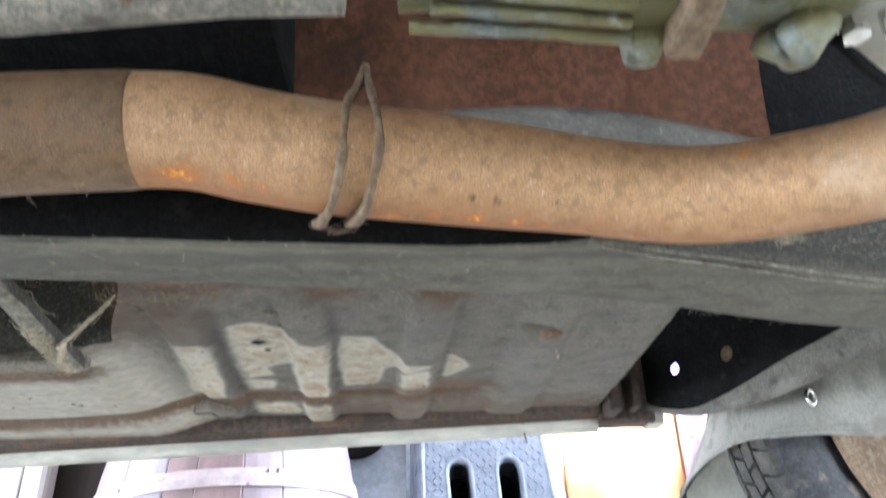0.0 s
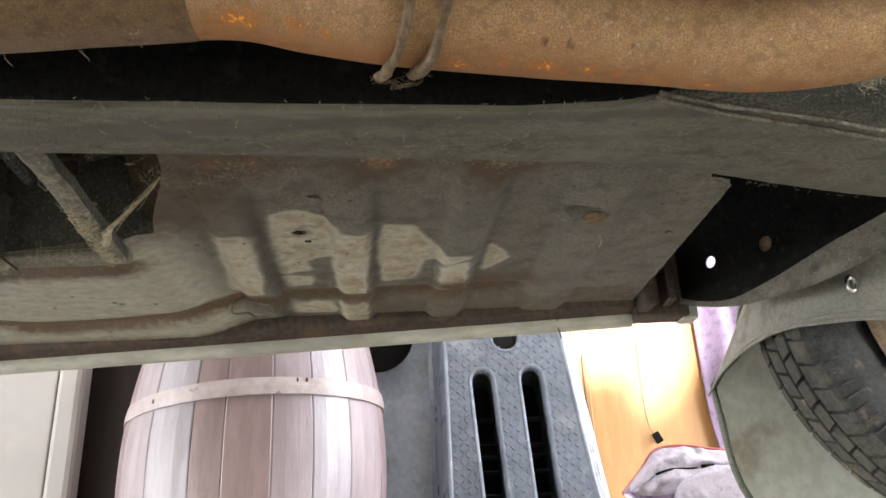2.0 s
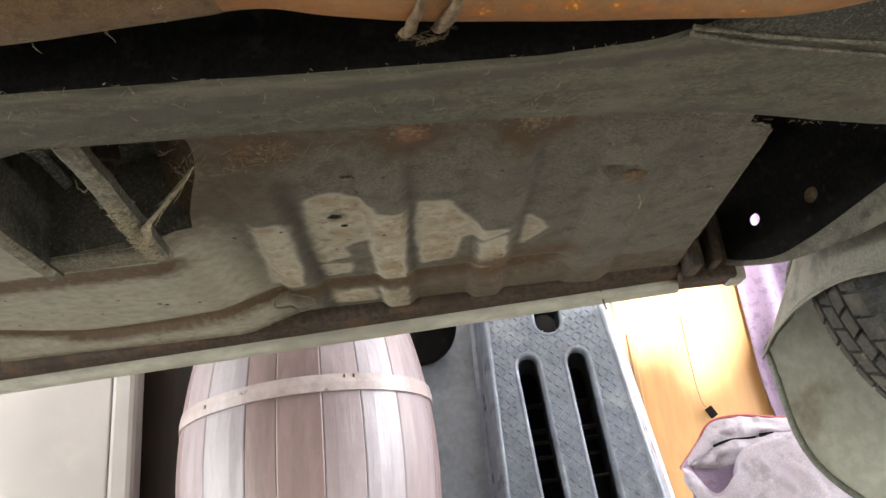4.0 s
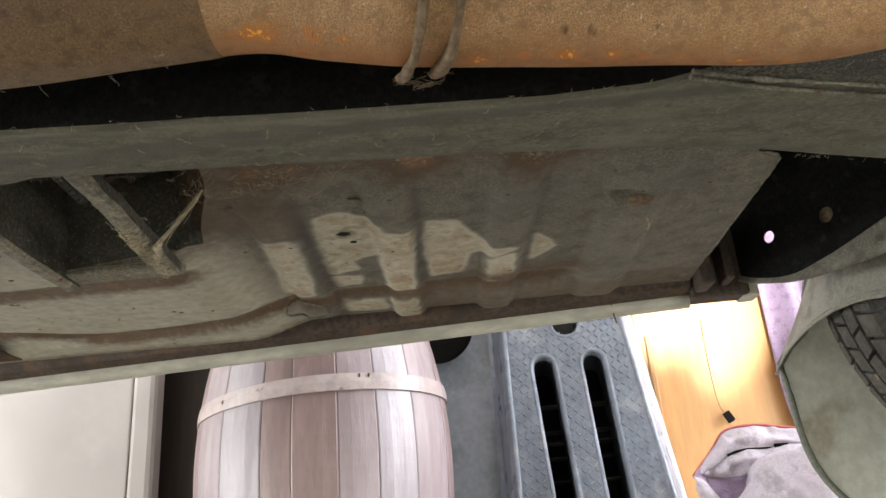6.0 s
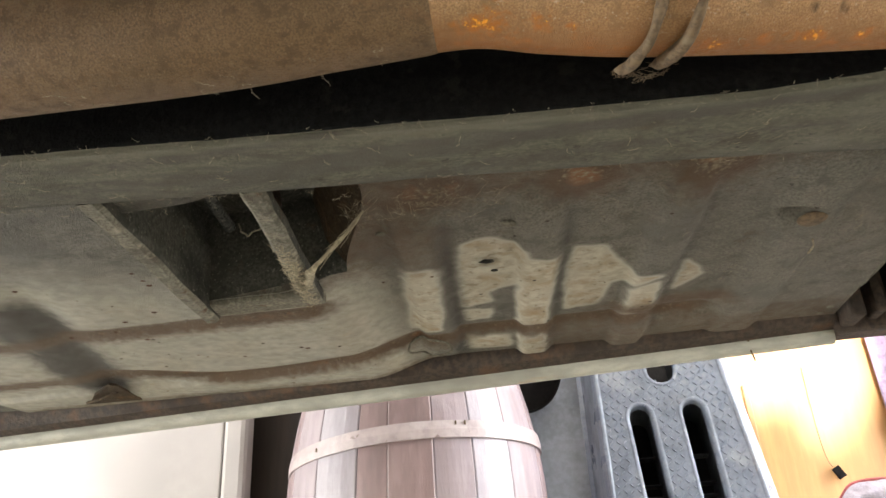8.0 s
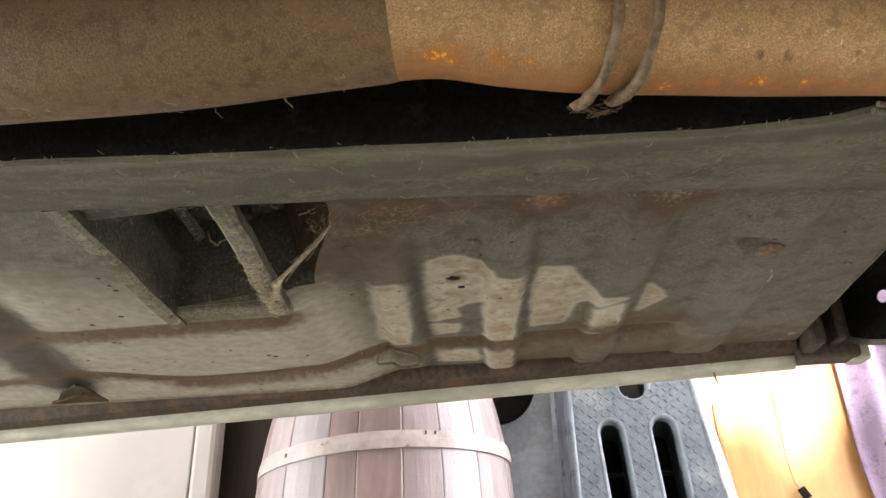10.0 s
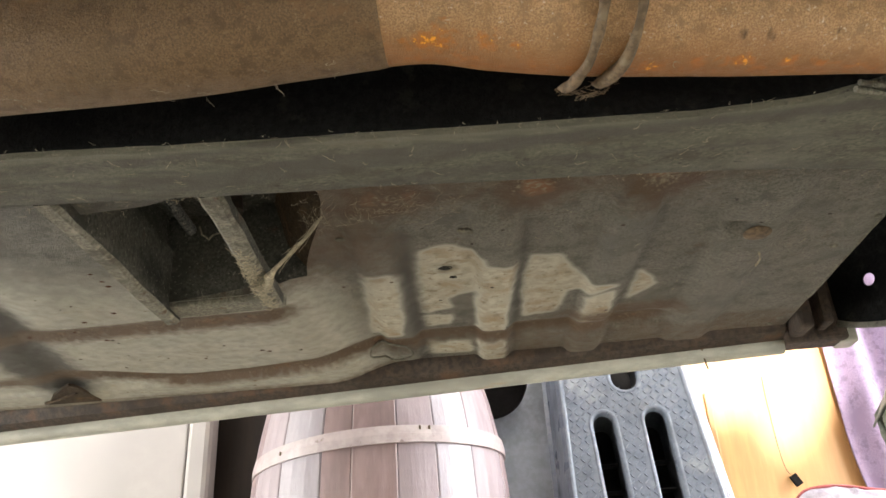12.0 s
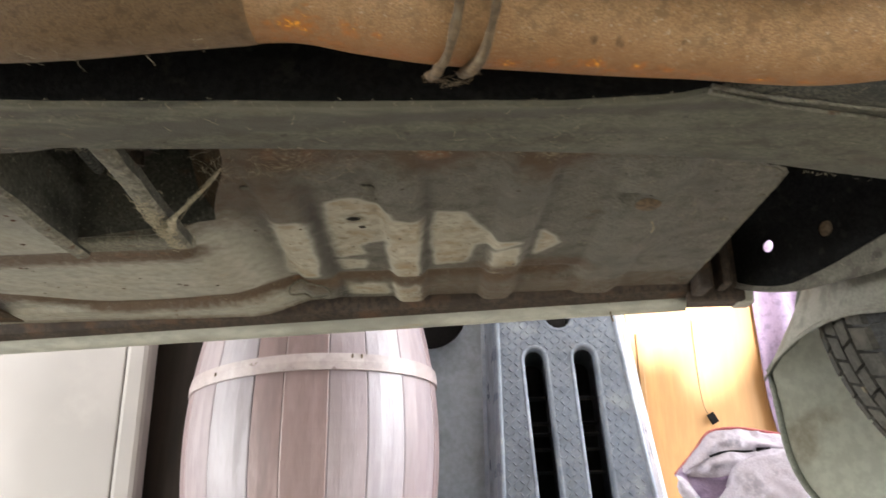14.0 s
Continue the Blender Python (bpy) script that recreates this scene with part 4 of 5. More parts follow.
# ---- barrel ----
def barrel():
    base = Vector((-0.491, 1.93, 0.0))
    ob = tagged(empty("barrel", base), label="wooden barrel painted mauve-pink, its staves scuffed", category="barrel")

    def rad(z):
        return 0.309 - 0.43 * (z - 0.345) ** 2

    cols = [(0.25, 0.183, 0.188), (0.31, 0.255, 0.275), (0.275, 0.24, 0.265), (0.255, 0.180, 0.178), (0.35, 0.315, 0.35)]
    mats = [material("mauve_paint_and_gloss", c, 0.40, 0.0, [((c[0] * 1.15, c[1] * 1.17, c[2] * 1.18), 8, 0.56, 0.2), ((c[0] * 0.86, c[1] * 0.84, c[2] * 0.83), 6, 0.56, 0.2), ((0.5, 0.45, 0.44), 40, 0.86, 0.05)], 26, 0.06, 0.25, 60, stretch=(2, 2, 0.4)) for c in cols]
    # edges of the staves by angle from the aisle side, uneven widths
    angs = [-76, -53, -33, -12.3, 0.4, 18.6, 35.0, 53.5, 79, 99]
    # tone 4 on the stave at 35 to 53.5 degrees paints its gloss highlight
    shade = [0, 1, 2, 3, 3, 1, 4, 1, 0]
    a = 99.0
    while a < 285:
        a += random.choice((13.5, 16.0, 18.5, 21.0))
        angs.append(min(a, 299))
        shade.append(random.randrange(5))
    for i, (s, e) in enumerate(zip(angs, angs[1:])):
        b = bmesh.new()
        off = random.uniform(-0.0011, 0.0011)
        rows = []
        for j in range(23):
            z = 0.74 * j / 22
            row = []
            for k in range(6):
                t = (0, 0.03, 0.33, 0.67, 0.97, 1)[k]
                ang = radians(s + 0.1 + (e - s - 0.2) * t - 90)
                r = rad(z) + off - (0.0014 if k in (0, 5) else 0)
                row.append(Vector((r * math.cos(ang), r * math.sin(ang), z)))
            inner = [Vector((p.x * 0.93, p.y * 0.93, p.z)) for p in (row[-1], row[0])]
            rows.append(row + inner + [row[0].copy()])
        g = loft(b, rows)
        bmesh.ops.remove_doubles(b, verts=b.verts, dist=1e-6)
        part("stave", b, mats[shade[i]], ob)
    hoop_mat = material("pale_pink_paint", (0.40, 0.335, 0.335), 0.42, 0.0, [((0.48, 0.42, 0.42), 14, 0.56, 0.2), ((0.22, 0.17, 0.16), 40, 0.70, 0.06)], 40, 0.08, 0.2)
    for z, h in ((0.490, 0.036), (0.165, 0.036), (0.70, 0.03), (0.03, 0.03)):
        b = bmesh.new()
        rows = []
        for i in range(97):
            ang = 2 * math.pi * i / 96
            dz = 0.0010 * math.sin(ang * 3) + (0.024 * math.cos(ang + radians(40)) if 0.1 < z < 0.6 else 0)
            rows.append([Vector(((rad(z + q) + o) * math.cos(ang), (rad(z + q) + o) * math.sin(ang), z + q + dz)) for q, o in ((-h / 2, -0.004), (-h / 2, 0.0035), (0, 0.005), (h / 2, 0.0035), (h / 2, -0.004))])
        loft(b, rows)
        hoop = part("hoop", b, hoop_mat, ob, "painted hoop nailed round the staves", smooth=False)
        for ang in (-123, -62, -58):
            b = bmesh.new()
            an = radians(ang)
            r = rad(z) + 0.005
            lift = 0.024 * math.cos(an + radians(40)) if 0.1 < z < 0.6 else 0
            box(b, (-0.002, -0.002, -0.004), (0.002, 0.002, 0.004), 0.0008, Matrix.Translation((r * math.cos(an), r * math.sin(an), z + lift + (0.0 if ang < -100 else 0.012))))
            part("nail", b, M["clamp"], hoop)
    b = bmesh.new()
    bmesh.ops.create_circle(b, cap_ends=True, radius=0.235, segments=48, matrix=Matrix.Translation((0, 0, 0.715)))
    part("head", b, mats[0], ob)
    return ob


barrel()

# ---- plastic ramp standing on end ----
def ramp_thing():
    base = Vector((0.165, 1.99, 0))
    ob = tagged(empty("car_ramp", base), label="blue-grey plastic car ramp with tread pattern, stood on end", category="car ramp")
    tilt = Matrix.Rotation(radians(-8), 4, "X")
    F = tilt @ Matrix(((1, 0, 0, 0), (0, 0, -1, 0), (0, 1, 0, 0), (0, 0, 0, 1)))
    left, rb, rt, top = -0.195, 0.204, 0.108, 0.86

    def right(v):
        return rb + (rt - rb) * v / top

    def slot(x0b, x0t, w, v0, v1):
        pts = []
        for k in range(9):
            a = math.pi * k / 8
            pts.append((x0t + w / 2 + w / 2 * math.cos(a), v1 + w / 2 * math.sin(a)))
        for k in range(9):
            a = math.pi + math.pi * k / 8
            pts.append((x0b + w / 2 + w / 2 * math.cos(a), v0 + w / 2 * math.sin(a)))
        return pts

    SLOTS = [(-0.098, -0.126, 0.058, 0.06, 0.580), (0.03, 0.006, 0.058, 0.06, 0.583), (-0.062, -0.062, 0.074, 0.70, 0.76)]
    holes = [slot(*q) for q in SLOTS]
    b = bmesh.new()
    plate(b, [(left, 0), (rb, 0), (right(0.84), 0.84), (right(0.84) - 0.02, top), (left + 0.02, top), (left, 0.84)], holes, 0.012, F)
    part("deck", b, M["plastic"], ob, "tread-patterned blue-grey deck")
    # slot walls, in the darker plastic that carries their shade
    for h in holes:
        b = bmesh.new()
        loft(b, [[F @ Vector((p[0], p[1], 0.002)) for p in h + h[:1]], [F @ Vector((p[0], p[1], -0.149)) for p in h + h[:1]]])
        part("slot_wall", b, M["slot"], ob, "slot wall with its shade put into the dark colour")
    # side skirts, splayed
    for s in (-1, 1):
        b = bmesh.new()
        rows = []
        for i in range(13):
            v = top * i / 12
            x = left if s < 0 else right(v)
            rows.append([F @ Vector((x - s * 0.008, v, 0.012)), F @ Vector((x + s * 0.004, v, 0.010)), F @ Vector((x + s * 0.012, v, -0.004)), F @ Vector((x + s * (0.030 if s > 0 else 0.02), v, -0.05)), F @ Vector((x + s * (0.058 if s > 0 else 0.034), v, -0.16)), F @ Vector((x + s * (0.068 if s > 0 else 0.046), v, -0.165)), F @ Vector((x + s * (0.068 if s > 0 else 0.046), v, -0.175))])
        loft(b, rows)
        thicken(b, 0.003)
        part("side_skirt", b, M["plastic"], ob, smooth=False)
    for s in (-1, 1):
        b = bmesh.new()
        tube(b, [F @ Vector(((left if s < 0 else right(v)) - s * 0.002, v, 0.009)) for v in (0.0, 0.2, 0.4, 0.6, 0.84)], 0.0075, 12)
        part("rounded_rim", b, M["plastic"], ob, smooth=True)
    for hole, (xb, xt, w, v0, v1) in zip(holes, SLOTS):
        b = bmesh.new()
        rings = []
        for o, z in ((0.009, 0.0122), (0.007, 0.0142), (0.003, 0.0145), (-0.001, 0.011), (-0.003, 0.002), (-0.004, -0.012)):
            ring = []
            for p in hole + hole[:1]:
                cv = min(max(p[1], v0), v1)
                c = Vector((xb + (xt - xb) * (cv - v0) / (v1 - v0) + w / 2, cv))
                d2 = (Vector(p) - c).normalized()
                ring.append(F @ Vector((p[0] + d2.x * o, p[1] + d2.y * o, z)))
            rings.append(ring)
        loft(b, rings)
        part("slot_rim", b, M["plastic"], ob, smooth=True)
    # inner cross ribs seen through the slots, coloured dark for the shade inside
    for v in (0.10, 0.19, 0.30, 0.36, 0.40, 0.43, 0.50):
        b = bmesh.new()
        box(b, (left + 0.01, v - 0.001, -0.13), (right(v) - 0.01, v + 0.001, -0.085), 0, F)
        part("inner_rib", b, M["rubber"], ob)
    # near-black sheet added in place of the shade inside the hollow ramp
    b = bmesh.new()
    box(b, (left + 0.01, 0, -0.17), (right(top) - 0.0, top, -0.15), 0, F)
    part("hollow_shade_sheet", b, M["iron"], ob, "near-black sheet standing for the shade in the hollow back")

    def inside(x, v):
        if not (left + 0.010 < x < right(v) - 0.010 and 0.02 < v < top - 0.02):
            return False
        return not any(min(q[0] for q in h) - 0.010 < x < max(q[0] for q in h) + 0.010 and min(q[1] for q in h) - 0.01 < v < max(q[1] for q in h) + 0.012 and in_poly(x, v, [(q[0] + (0.011 if q[0] > x else -0.011), q[1]) for q in h]) for h in holes)

    b = bmesh.new()
    step = 0.0165
    for i in range(40):
        for j in range(74):
            x, v = left + i * step, j * step * 0.92
            if inside(x, v) and all(inside(x + dx, v) for dx in (-0.006, 0.006)):
                a = radians(45 if (i + j) % 2 else -45)
                m = F @ Matrix.Translation((x, v, 0.012)) @ Matrix.Rotation(a, 4, "Z")
                q = [b.verts.new(m @ Vector(p)) for p in ((-0.0078, 0, 0), (0, -0.0021, 0), (0.0078, 0, 0), (0, 0.0021, 0), (-0.0050, 0, 0.0042), (0.0050, 0, 0.0042))]
                for f in ((0, 1, 4), (1, 5, 4), (1, 2, 5), (2, 3, 5), (3, 4, 5), (3, 0, 4)):
                    b.faces.new([q[k] for k in f])
    tagged(part("tread_bar", b, M["plastic"], ob), kind="stuff")
    return ob


ramp_thing()

# ---- panels and cabinets along the back ----
def board(name, lo, hi, mat, label, category, bevel=0.004):
    c = ((lo[0] + hi[0]) / 2, (lo[1] + hi[1]) / 2, lo[2])
    bm = bmesh.new()
    box(bm, lo, hi, bevel)
    bmesh.ops.translate(bm, vec=[-v for v in c], verts=bm.verts)
    o = part(name, bm, mat)
    o.location = c
    return tagged(o, label=label, category=category)


cabinet = board("cream_cabinet", (-2.2, 1.90, 0.0), (-0.986, 2.5, 1.6), M["cabinet"], "cream painted cabinet with flat side panel", "cabinet")
bm = bmesh.new()
box(bm, (-0.984, 1.893, 0.0), (-0.9215, 1.953, 1.6), 0.014)
bmesh.ops.translate(bm, vec=[-v for v in cabinet.location], verts=bm.verts)
part("stile", bm, M["cabinet"], cabinet, "upright cream trim board")
board("brown_board", (-0.960, 1.955, 0.0), (-0.50, 2.46, 1.5), M["gap"], "dark brown board standing behind the barrel", "board")
slate = board("slate_cabinet", (-0.46, 2.38, 0.0), (0.06, 2.54, 1.4), M["slate"], "blue-grey painted cabinet behind the barrel", "cabinet")
# dark strip added to paint the ramp skirt's shadow on the cabinet
bm = bmesh.new()
box(bm, (-0.072, 2.370, 0.0), (-0.028, 2.379, 1.4), 0.003)
bmesh.ops.translate(bm, vec=[-v for v in slate.location], verts=bm.verts)
part("shadow_strip", bm, material("slate_shadow_tone", (0.15, 0.165, 0.19), 0.6, 0.0, [((0.09, 0.10, 0.12), 12, 0.55, 0.2)], 60, 0.15, 0.2, stretch=(1, 1, 0.3)), slate, "dark slate strip standing for the shadow beside the ramp")
bm = bmesh.new()
rows = []
for i in range(41):
    a = 2 * math.pi * i / 40
    rows.append([Vector((r * math.cos(a), y, r * math.sin(a))) for r, y in ((0.0, 0.02), (0.094, 0.02), (0.114, 0.0), (0.1185, -0.04), (0.1145, -0.045), (0.107, -0.01), (0.0, 0.0))])
loft(bm, rows)
pan = part("iron_pan", bm, M["iron"], smooth=True)
pan.location = (-0.235, 2.34, 0.7755)
tagged(pan, label="round black iron pan hung on the cabinet", category="pan")
ply = board("plywood_panel", (0.40, 2.50, 0.0), (2.2, 2.52, 1.5), M["ply"], "varnished orange plywood panel against the wall", "panel", 0.003)
bm = bmesh.new()
box(bm, (0.425, 2.478, 0.0), (0.442, 2.50, 0.72), 0.003)
bmesh.ops.translate(bm, vec=[-v for v in ply.location], verts=bm.verts)
part("edge_batten", bm, M["ply"], ply, "thin wooden batten")
strap = tagged(empty("strap", (0.6, 2.49, 0.46)), label="thin cord with a dark metal tag hanging on the plywood", category="cord")
bm = bmesh.new()
tube(bm, spline([(0.012, 0, 0.30), (0.010, -0.004, 0.2), (0.012, -0.004, 0.08), (0.018, -0.006, 0.02), (0.027, -0.008, 0.0)]), 0.0013, 6)
part("cord", bm, M["clamp"], strap)
bm = bmesh.new()
box(bm, (-0.012, -0.006, -0.03), (0.012, 0.002, 0.004), 0.002, pose(0.033, -0.006, -0.004, 0, -28, 0))
part("tag", bm, M["iron"], strap, "dark metal tag")


# ---- fabric ----
def fabric_bundle():
    base = Vector((0.55, 1.70, 0.0))
    ob = tagged(empty("canvas_bag", base), label="pale lilac canvas bag with red piping and a zip", category="bag")
    cloth = M["pale_fabric"]

    def crease(p, k, amount):
        n1 = abs(noise.noise(Vector((p.x * 19 + p.z * 12, p.z * 26 - p.x * 6, k))))
        n2 = abs(noise.noise(Vector((p.x * 45, p.z * 38, k + 3))))
        return p + Vector((0.002 * noise.noise(p * 50), amount * (n1 - 0.22) + 0.3 * amount * n2, 0.002 * noise.noise(p * 40)))

    def sheet(name, top, low, mat, label, depth=0.0, n=22, creases=0.0, seed=1, power=1.0):
        """Cloth between two edges; depth swells it towards the aisle."""
        t, q = spline(top, 9), spline(low, 9)
        m = min(len(t), len(q))
        b = bmesh.new()
        rows = []
        for i in range(n + 1):
            f = i / n
            row = []
            for k in range(m):
                p = t[k].lerp(q[k], f)
                p.y -= depth * math.sin(math.pi * f ** power)
                row.append(crease(p, seed, creases * math.sin(math.pi * f) ** 0.5) if creases else p)
            rows.append(row)
        loft(b, rows)
        thicken(b, 0.0018)
        bmesh.ops.translate(b, vec=-base, verts=b.verts)
        return part(name, b, mat, ob, label, smooth=True)

    piping = [(0.333, 1.74, 0.265), (0.354, 1.74, 0.287), (0.379, 1.74, 0.313), (0.408, 1.74, 0.347), (0.44, 1.74, 0.357), (0.489, 1.74, 0.357), (0.552, 1.74, 0.346), (0.72, 1.74, 0.325)]
    zip_edge = [(0.350, 1.715, 0.270), (0.362, 1.705, 0.278), (0.378, 1.70, 0.288), (0.398, 1.70, 0.299), (0.433, 1.70, 0.308), (0.487, 1.70, 0.308), (0.544, 1.70, 0.312), (0.72, 1.70, 0.300)]
    belly = [(0.352, 1.735, 0.262), (0.362, 1.73, 0.262), (0.378, 1.72, 0.260), (0.398, 1.705, 0.259), (0.433, 1.695, 0.264), (0.487, 1.69, 0.280), (0.544, 1.69, 0.296), (0.72, 1.69, 0.285)]
    sheet("top_flap", piping, zip_edge, cloth, "grey-lilac creased top flap", 0.012, 24, 0.035, 5)
    sheet("gusset", zip_edge, belly, cloth, "bulging fold under the zip", 0.016, 16, 0.030, 9)
    sheet("lining", belly, [(x, 1.755, 0.16) for x in (0.35, 0.362, 0.38, 0.40, 0.43, 0.48, 0.54, 0.72)], M["lilac"], "shaded lilac lining", -0.01, 10, 0.02, 2)
    front_top = [(0.424, 1.672, 0.245), (0.429, 1.662, 0.262), (0.438, 1.657, 0.282), (0.466, 1.655, 0.295), (0.512, 1.655, 0.302), (0.553, 1.655, 0.307), (0.61, 1.655, 0.303), (0.72, 1.66, 0.290)]
    front_low = [(0.425, 1.64, 0.0), (0.428, 1.61, 0.0), (0.436, 1.60, 0.0), (0.46, 1.59, 0.0), (0.50, 1.585, 0.0), (0.55, 1.585, 0.0), (0.62, 1.59, 0.0), (0.73, 1.60, 0.0)]
    sheet("front_panel", front_top, front_low, cloth, "smooth pale lilac front", 0.012, 40, 0.016, 1, 0.7)
    sheet("front_fold", [(x, y + 0.03, z - 0.004) for x, y, z in front_top], front_top, cloth, "turned top edge of the front", 0.004, 6)
    band_top = [(0.318, 1.668, 0.263), (0.333, 1.672, 0.256), (0.349, 1.672, 0.238), (0.364, 1.67, 0.215), (0.381, 1.668, 0.209), (0.405, 1.668, 0.226), (0.420, 1.668, 0.243), (0.431, 1.664, 0.256)]
    band_low = [(0.318, 1.66, 0.244), (0.325, 1.655, 0.223), (0.340, 1.652, 0.199), (0.359, 1.652, 0.191), (0.386, 1.652, 0.184), (0.410, 1.652, 0.174), (0.424, 1.65, 0.170), (0.432, 1.648, 0.168)]
    sheet("corner_fold", band_top, band_low, cloth, "slack folded corner", 0.014, 16, 0.014, 12)
    sheet("corner_back", piping[:2] + [(0.362, 1.75, 0.268)], [(0.318, 1.668, 0.263), (0.333, 1.672, 0.256), (0.349, 1.672, 0.238)], M["lilac"], "lilac corner", 0.0, 8, 0.01, 3)
    sheet("side_panel", [(0.336, 1.672, 0.206), (0.35, 1.668, 0.197), (0.366, 1.668, 0.192), (0.40, 1.668, 0.186), (0.43, 1.664, 0.176)], [(0.345, 1.69, 0.0), (0.355, 1.68, 0.0), (0.37, 1.675, 0.0), (0.40, 1.67, 0.0), (0.43, 1.66, 0.0)], cloth, "grey-lilac end panel", 0.0, 24, 0.012, 7)
    b = bmesh.new()
    box(b, (0.367, 1.655, 0.0), (0.393, 1.6625, 0.188), 0.002)
    bmesh.ops.translate(b, vec=-base, verts=b.verts)
    part("strap", b, M["navy"], ob, "dark navy webbing strap")
    for name, pts, r, mat, label in (("piping", spline(piping, 9), 0.0030, M["red"], "faded red piping"), ("zip", spline(zip_edge, 9)[27:46], 0.0024, M["iron"], "dark zip"), ("zip_edge", spline(zip_edge, 9)[4:27], 0.0016, cloth, "")):
        b = bmesh.new()
        tube(b, [p + Vector((0, -0.003, 0.001)) for p in pts], r, 8)
        bmesh.ops.translate(b, vec=-base, verts=b.verts)
        part(name, b, mat, ob, label, smooth=True)
    for k in range(7):
        b = bmesh.new()
        box(b, (0.494 + 0.0042 * k, 1.692, 0.306), (0.4962 + 0.0042 * k, 1.699, 0.316), 0.0006)
        bmesh.ops.translate(b, vec=-base, verts=b.verts)
        part("zip_tooth", b, M["iron"], ob)
    return ob


fabric_bundle()
bm = bmesh.new()
rows = []
for i in range(41):
    s = i / 40
    row = []
    for k in range(21):
        v = k / 20
        row.append(Vector((0.806 + 0.53 * s + 0.05 * smooth01(0.45, 0.1, v), 2.45 + 0.022 * math.sin(s * 26 + v * 1.5), 0.0 + 1.25 * v)))
    rows.append(row)
loft(bm, rows)
thicken(bm, 0.004)
curtain = part("dust_sheet", bm, M["lilac"], smooth=True)
tagged(curtain, label="lilac cotton dust sheet hanging in loose folds", category="dust sheet")


# ---- cobwebs, fluff and dirt on the underside ----
def strand(b, pts, r, jitter):
    q = [p + Vector([random.uniform(-jitter, jitter) for _ in range(3)]) for p in spline(pts, 6)]
    tube(b, q, r, 4)


def web_part(name, strands, r, jitter, label, mat=None):
    b = bmesh.new()
    for s in strands:
        strand(b, s, r, jitter)
    return tagged(cpart(name, b, mat or M["web"], label), kind="stuff")


rng = random.Random(5)
# matted web on the outrigger and its branch to the pan
mat_strands = []
for _ in range(110):
    s = rng.triangular(0.35, 1.0, 0.72)
    c = Vector((-0.298 - 0.029 * s, 0.510 + 0.206 * s, 0.455))
    d1 = Vector([rng.uniform(-0.009, 0.009) for _ in range(3)])
    d1.z *= 0.25
    mat_strands.append([c - d1, c + Vector((rng.uniform(-0.004, 0.004), rng.uniform(-0.008, 0.008), -0.003)), c + d1])
web_part("cobweb", mat_strands, 0.0003, 0.0008, "matted dusty cobweb")
arm = spline([(-0.3115, 0.655, 0.4555), (-0.300, 0.634, 0.4545), (-0.282, 0.618, 0.460), (-0.262, 0.603, 0.468), (-0.247, 0.592, 0.478)], 8)
bm = bmesh.new()
tube(bm, arm, [0.0042 - 0.0032 * smooth01(0, 0.5, i / len(arm)) for i in range(len(arm))], 8, wobble=0.9)
cpart("cobweb", bm, M["web"], "cobweb strand thick with dust")
branch = []
for _ in range(34):
    k = rng.randrange(len(arm) - 8)
    o = Vector((rng.gauss(0, 0.0022), rng.gauss(0, 0.003), rng.gauss(0, 0.001)))
    branch.append([arm[k] + o, arm[k + 3] + o * 0.8, arm[k + 7] + o * 0.3])
web_part("cobweb", branch, 0.00025, 0.0005, "fine dusty cobweb threads")
loose = []
for _ in range(46):
    x = -0.262 + 0.12 * rng.random() ** 1.5
    y = 0.592 + rng.gauss(0, 0.010)
    a = Vector((x, y, 0.478))
    loose.append([a, a + Vector((rng.uniform(-0.004, 0.012), rng.uniform(-0.009, 0.009), -0.003)), a + Vector((rng.uniform(-0.004, 0.024), rng.uniform(-0.012, 0.012), 0.003))])
web_part("cobweb", loose, 0.00011, 0.0010, "loose dusty cobweb threads")
inner = [[Vector((-0.375, 0.655, 0.515)), Vector((-0.365, 0.65, 0.50)), Vector((-0.352, 0.66, 0.512)), Vector((-0.345, 0.67, 0.50)), Vector((-0.325, 0.66, 0.49))]]
web_part("cobweb", inner, 0.0008, 0.001, "cobweb thread in the recess")
# web slung between the tips of the clamp
sling = []
for _ in range(34):
    f = rng.random()
    p = Vector((-0.072 + 0.026 * f, 0.4315 + rng.gauss(0, 0.002), 0.4495 - 0.003 * math.sin(math.pi * min(1, f * 1.3)) + rng.gauss(0, 0.001)))
    sling.append([p, p + Vector((rng.uniform(-0.005, 0.005), rng.uniform(-0.002, 0.003), rng.uniform(-0.002, 0.001))), p + Vector((rng.uniform(-0.008, 0.008), rng.uniform(-0.003, 0.004), rng.uniform(-0.002, 0.001)))])
web_part("cobweb", sling, 0.00016, 0.0005, "web slung under the clamp", M["clamp"])
# fine hairs lying on rail and pan
fine = []
for _ in range(150):
    if rng.random() < 0.4:
        x = rng.uniform(-0.5, 0.25)
        a = Vector((x, lerp_table(NEAR, x) + rng.uniform(0.004, 0.075), RAIL_Z - 0.0008))
    else:
        x, y = rng.uniform(-0.7, 0.2), rng.uniform(0.58, 1.0)
        if POCKET[0] - 0.03 < x < POCKET[1] + 0.02 and y < 0.74:
            continue
        a = Vector((x, y, pan_z(x, y) - 0.0008))
    u = rng.uniform(0, 6.28)
    d1 = Vector((math.cos(u), math.sin(u) * 1.5, 0)) * rng.uniform(0.003, 0.009)
    fine.append([a, a + d1 * 0.5 + Vector((rng.uniform(-0.002, 0.002), 0.001, -0.0003)), a + d1])
web_part("fluff", fine, 0.00013, 0.0004, "fine pale hairs on the underside")
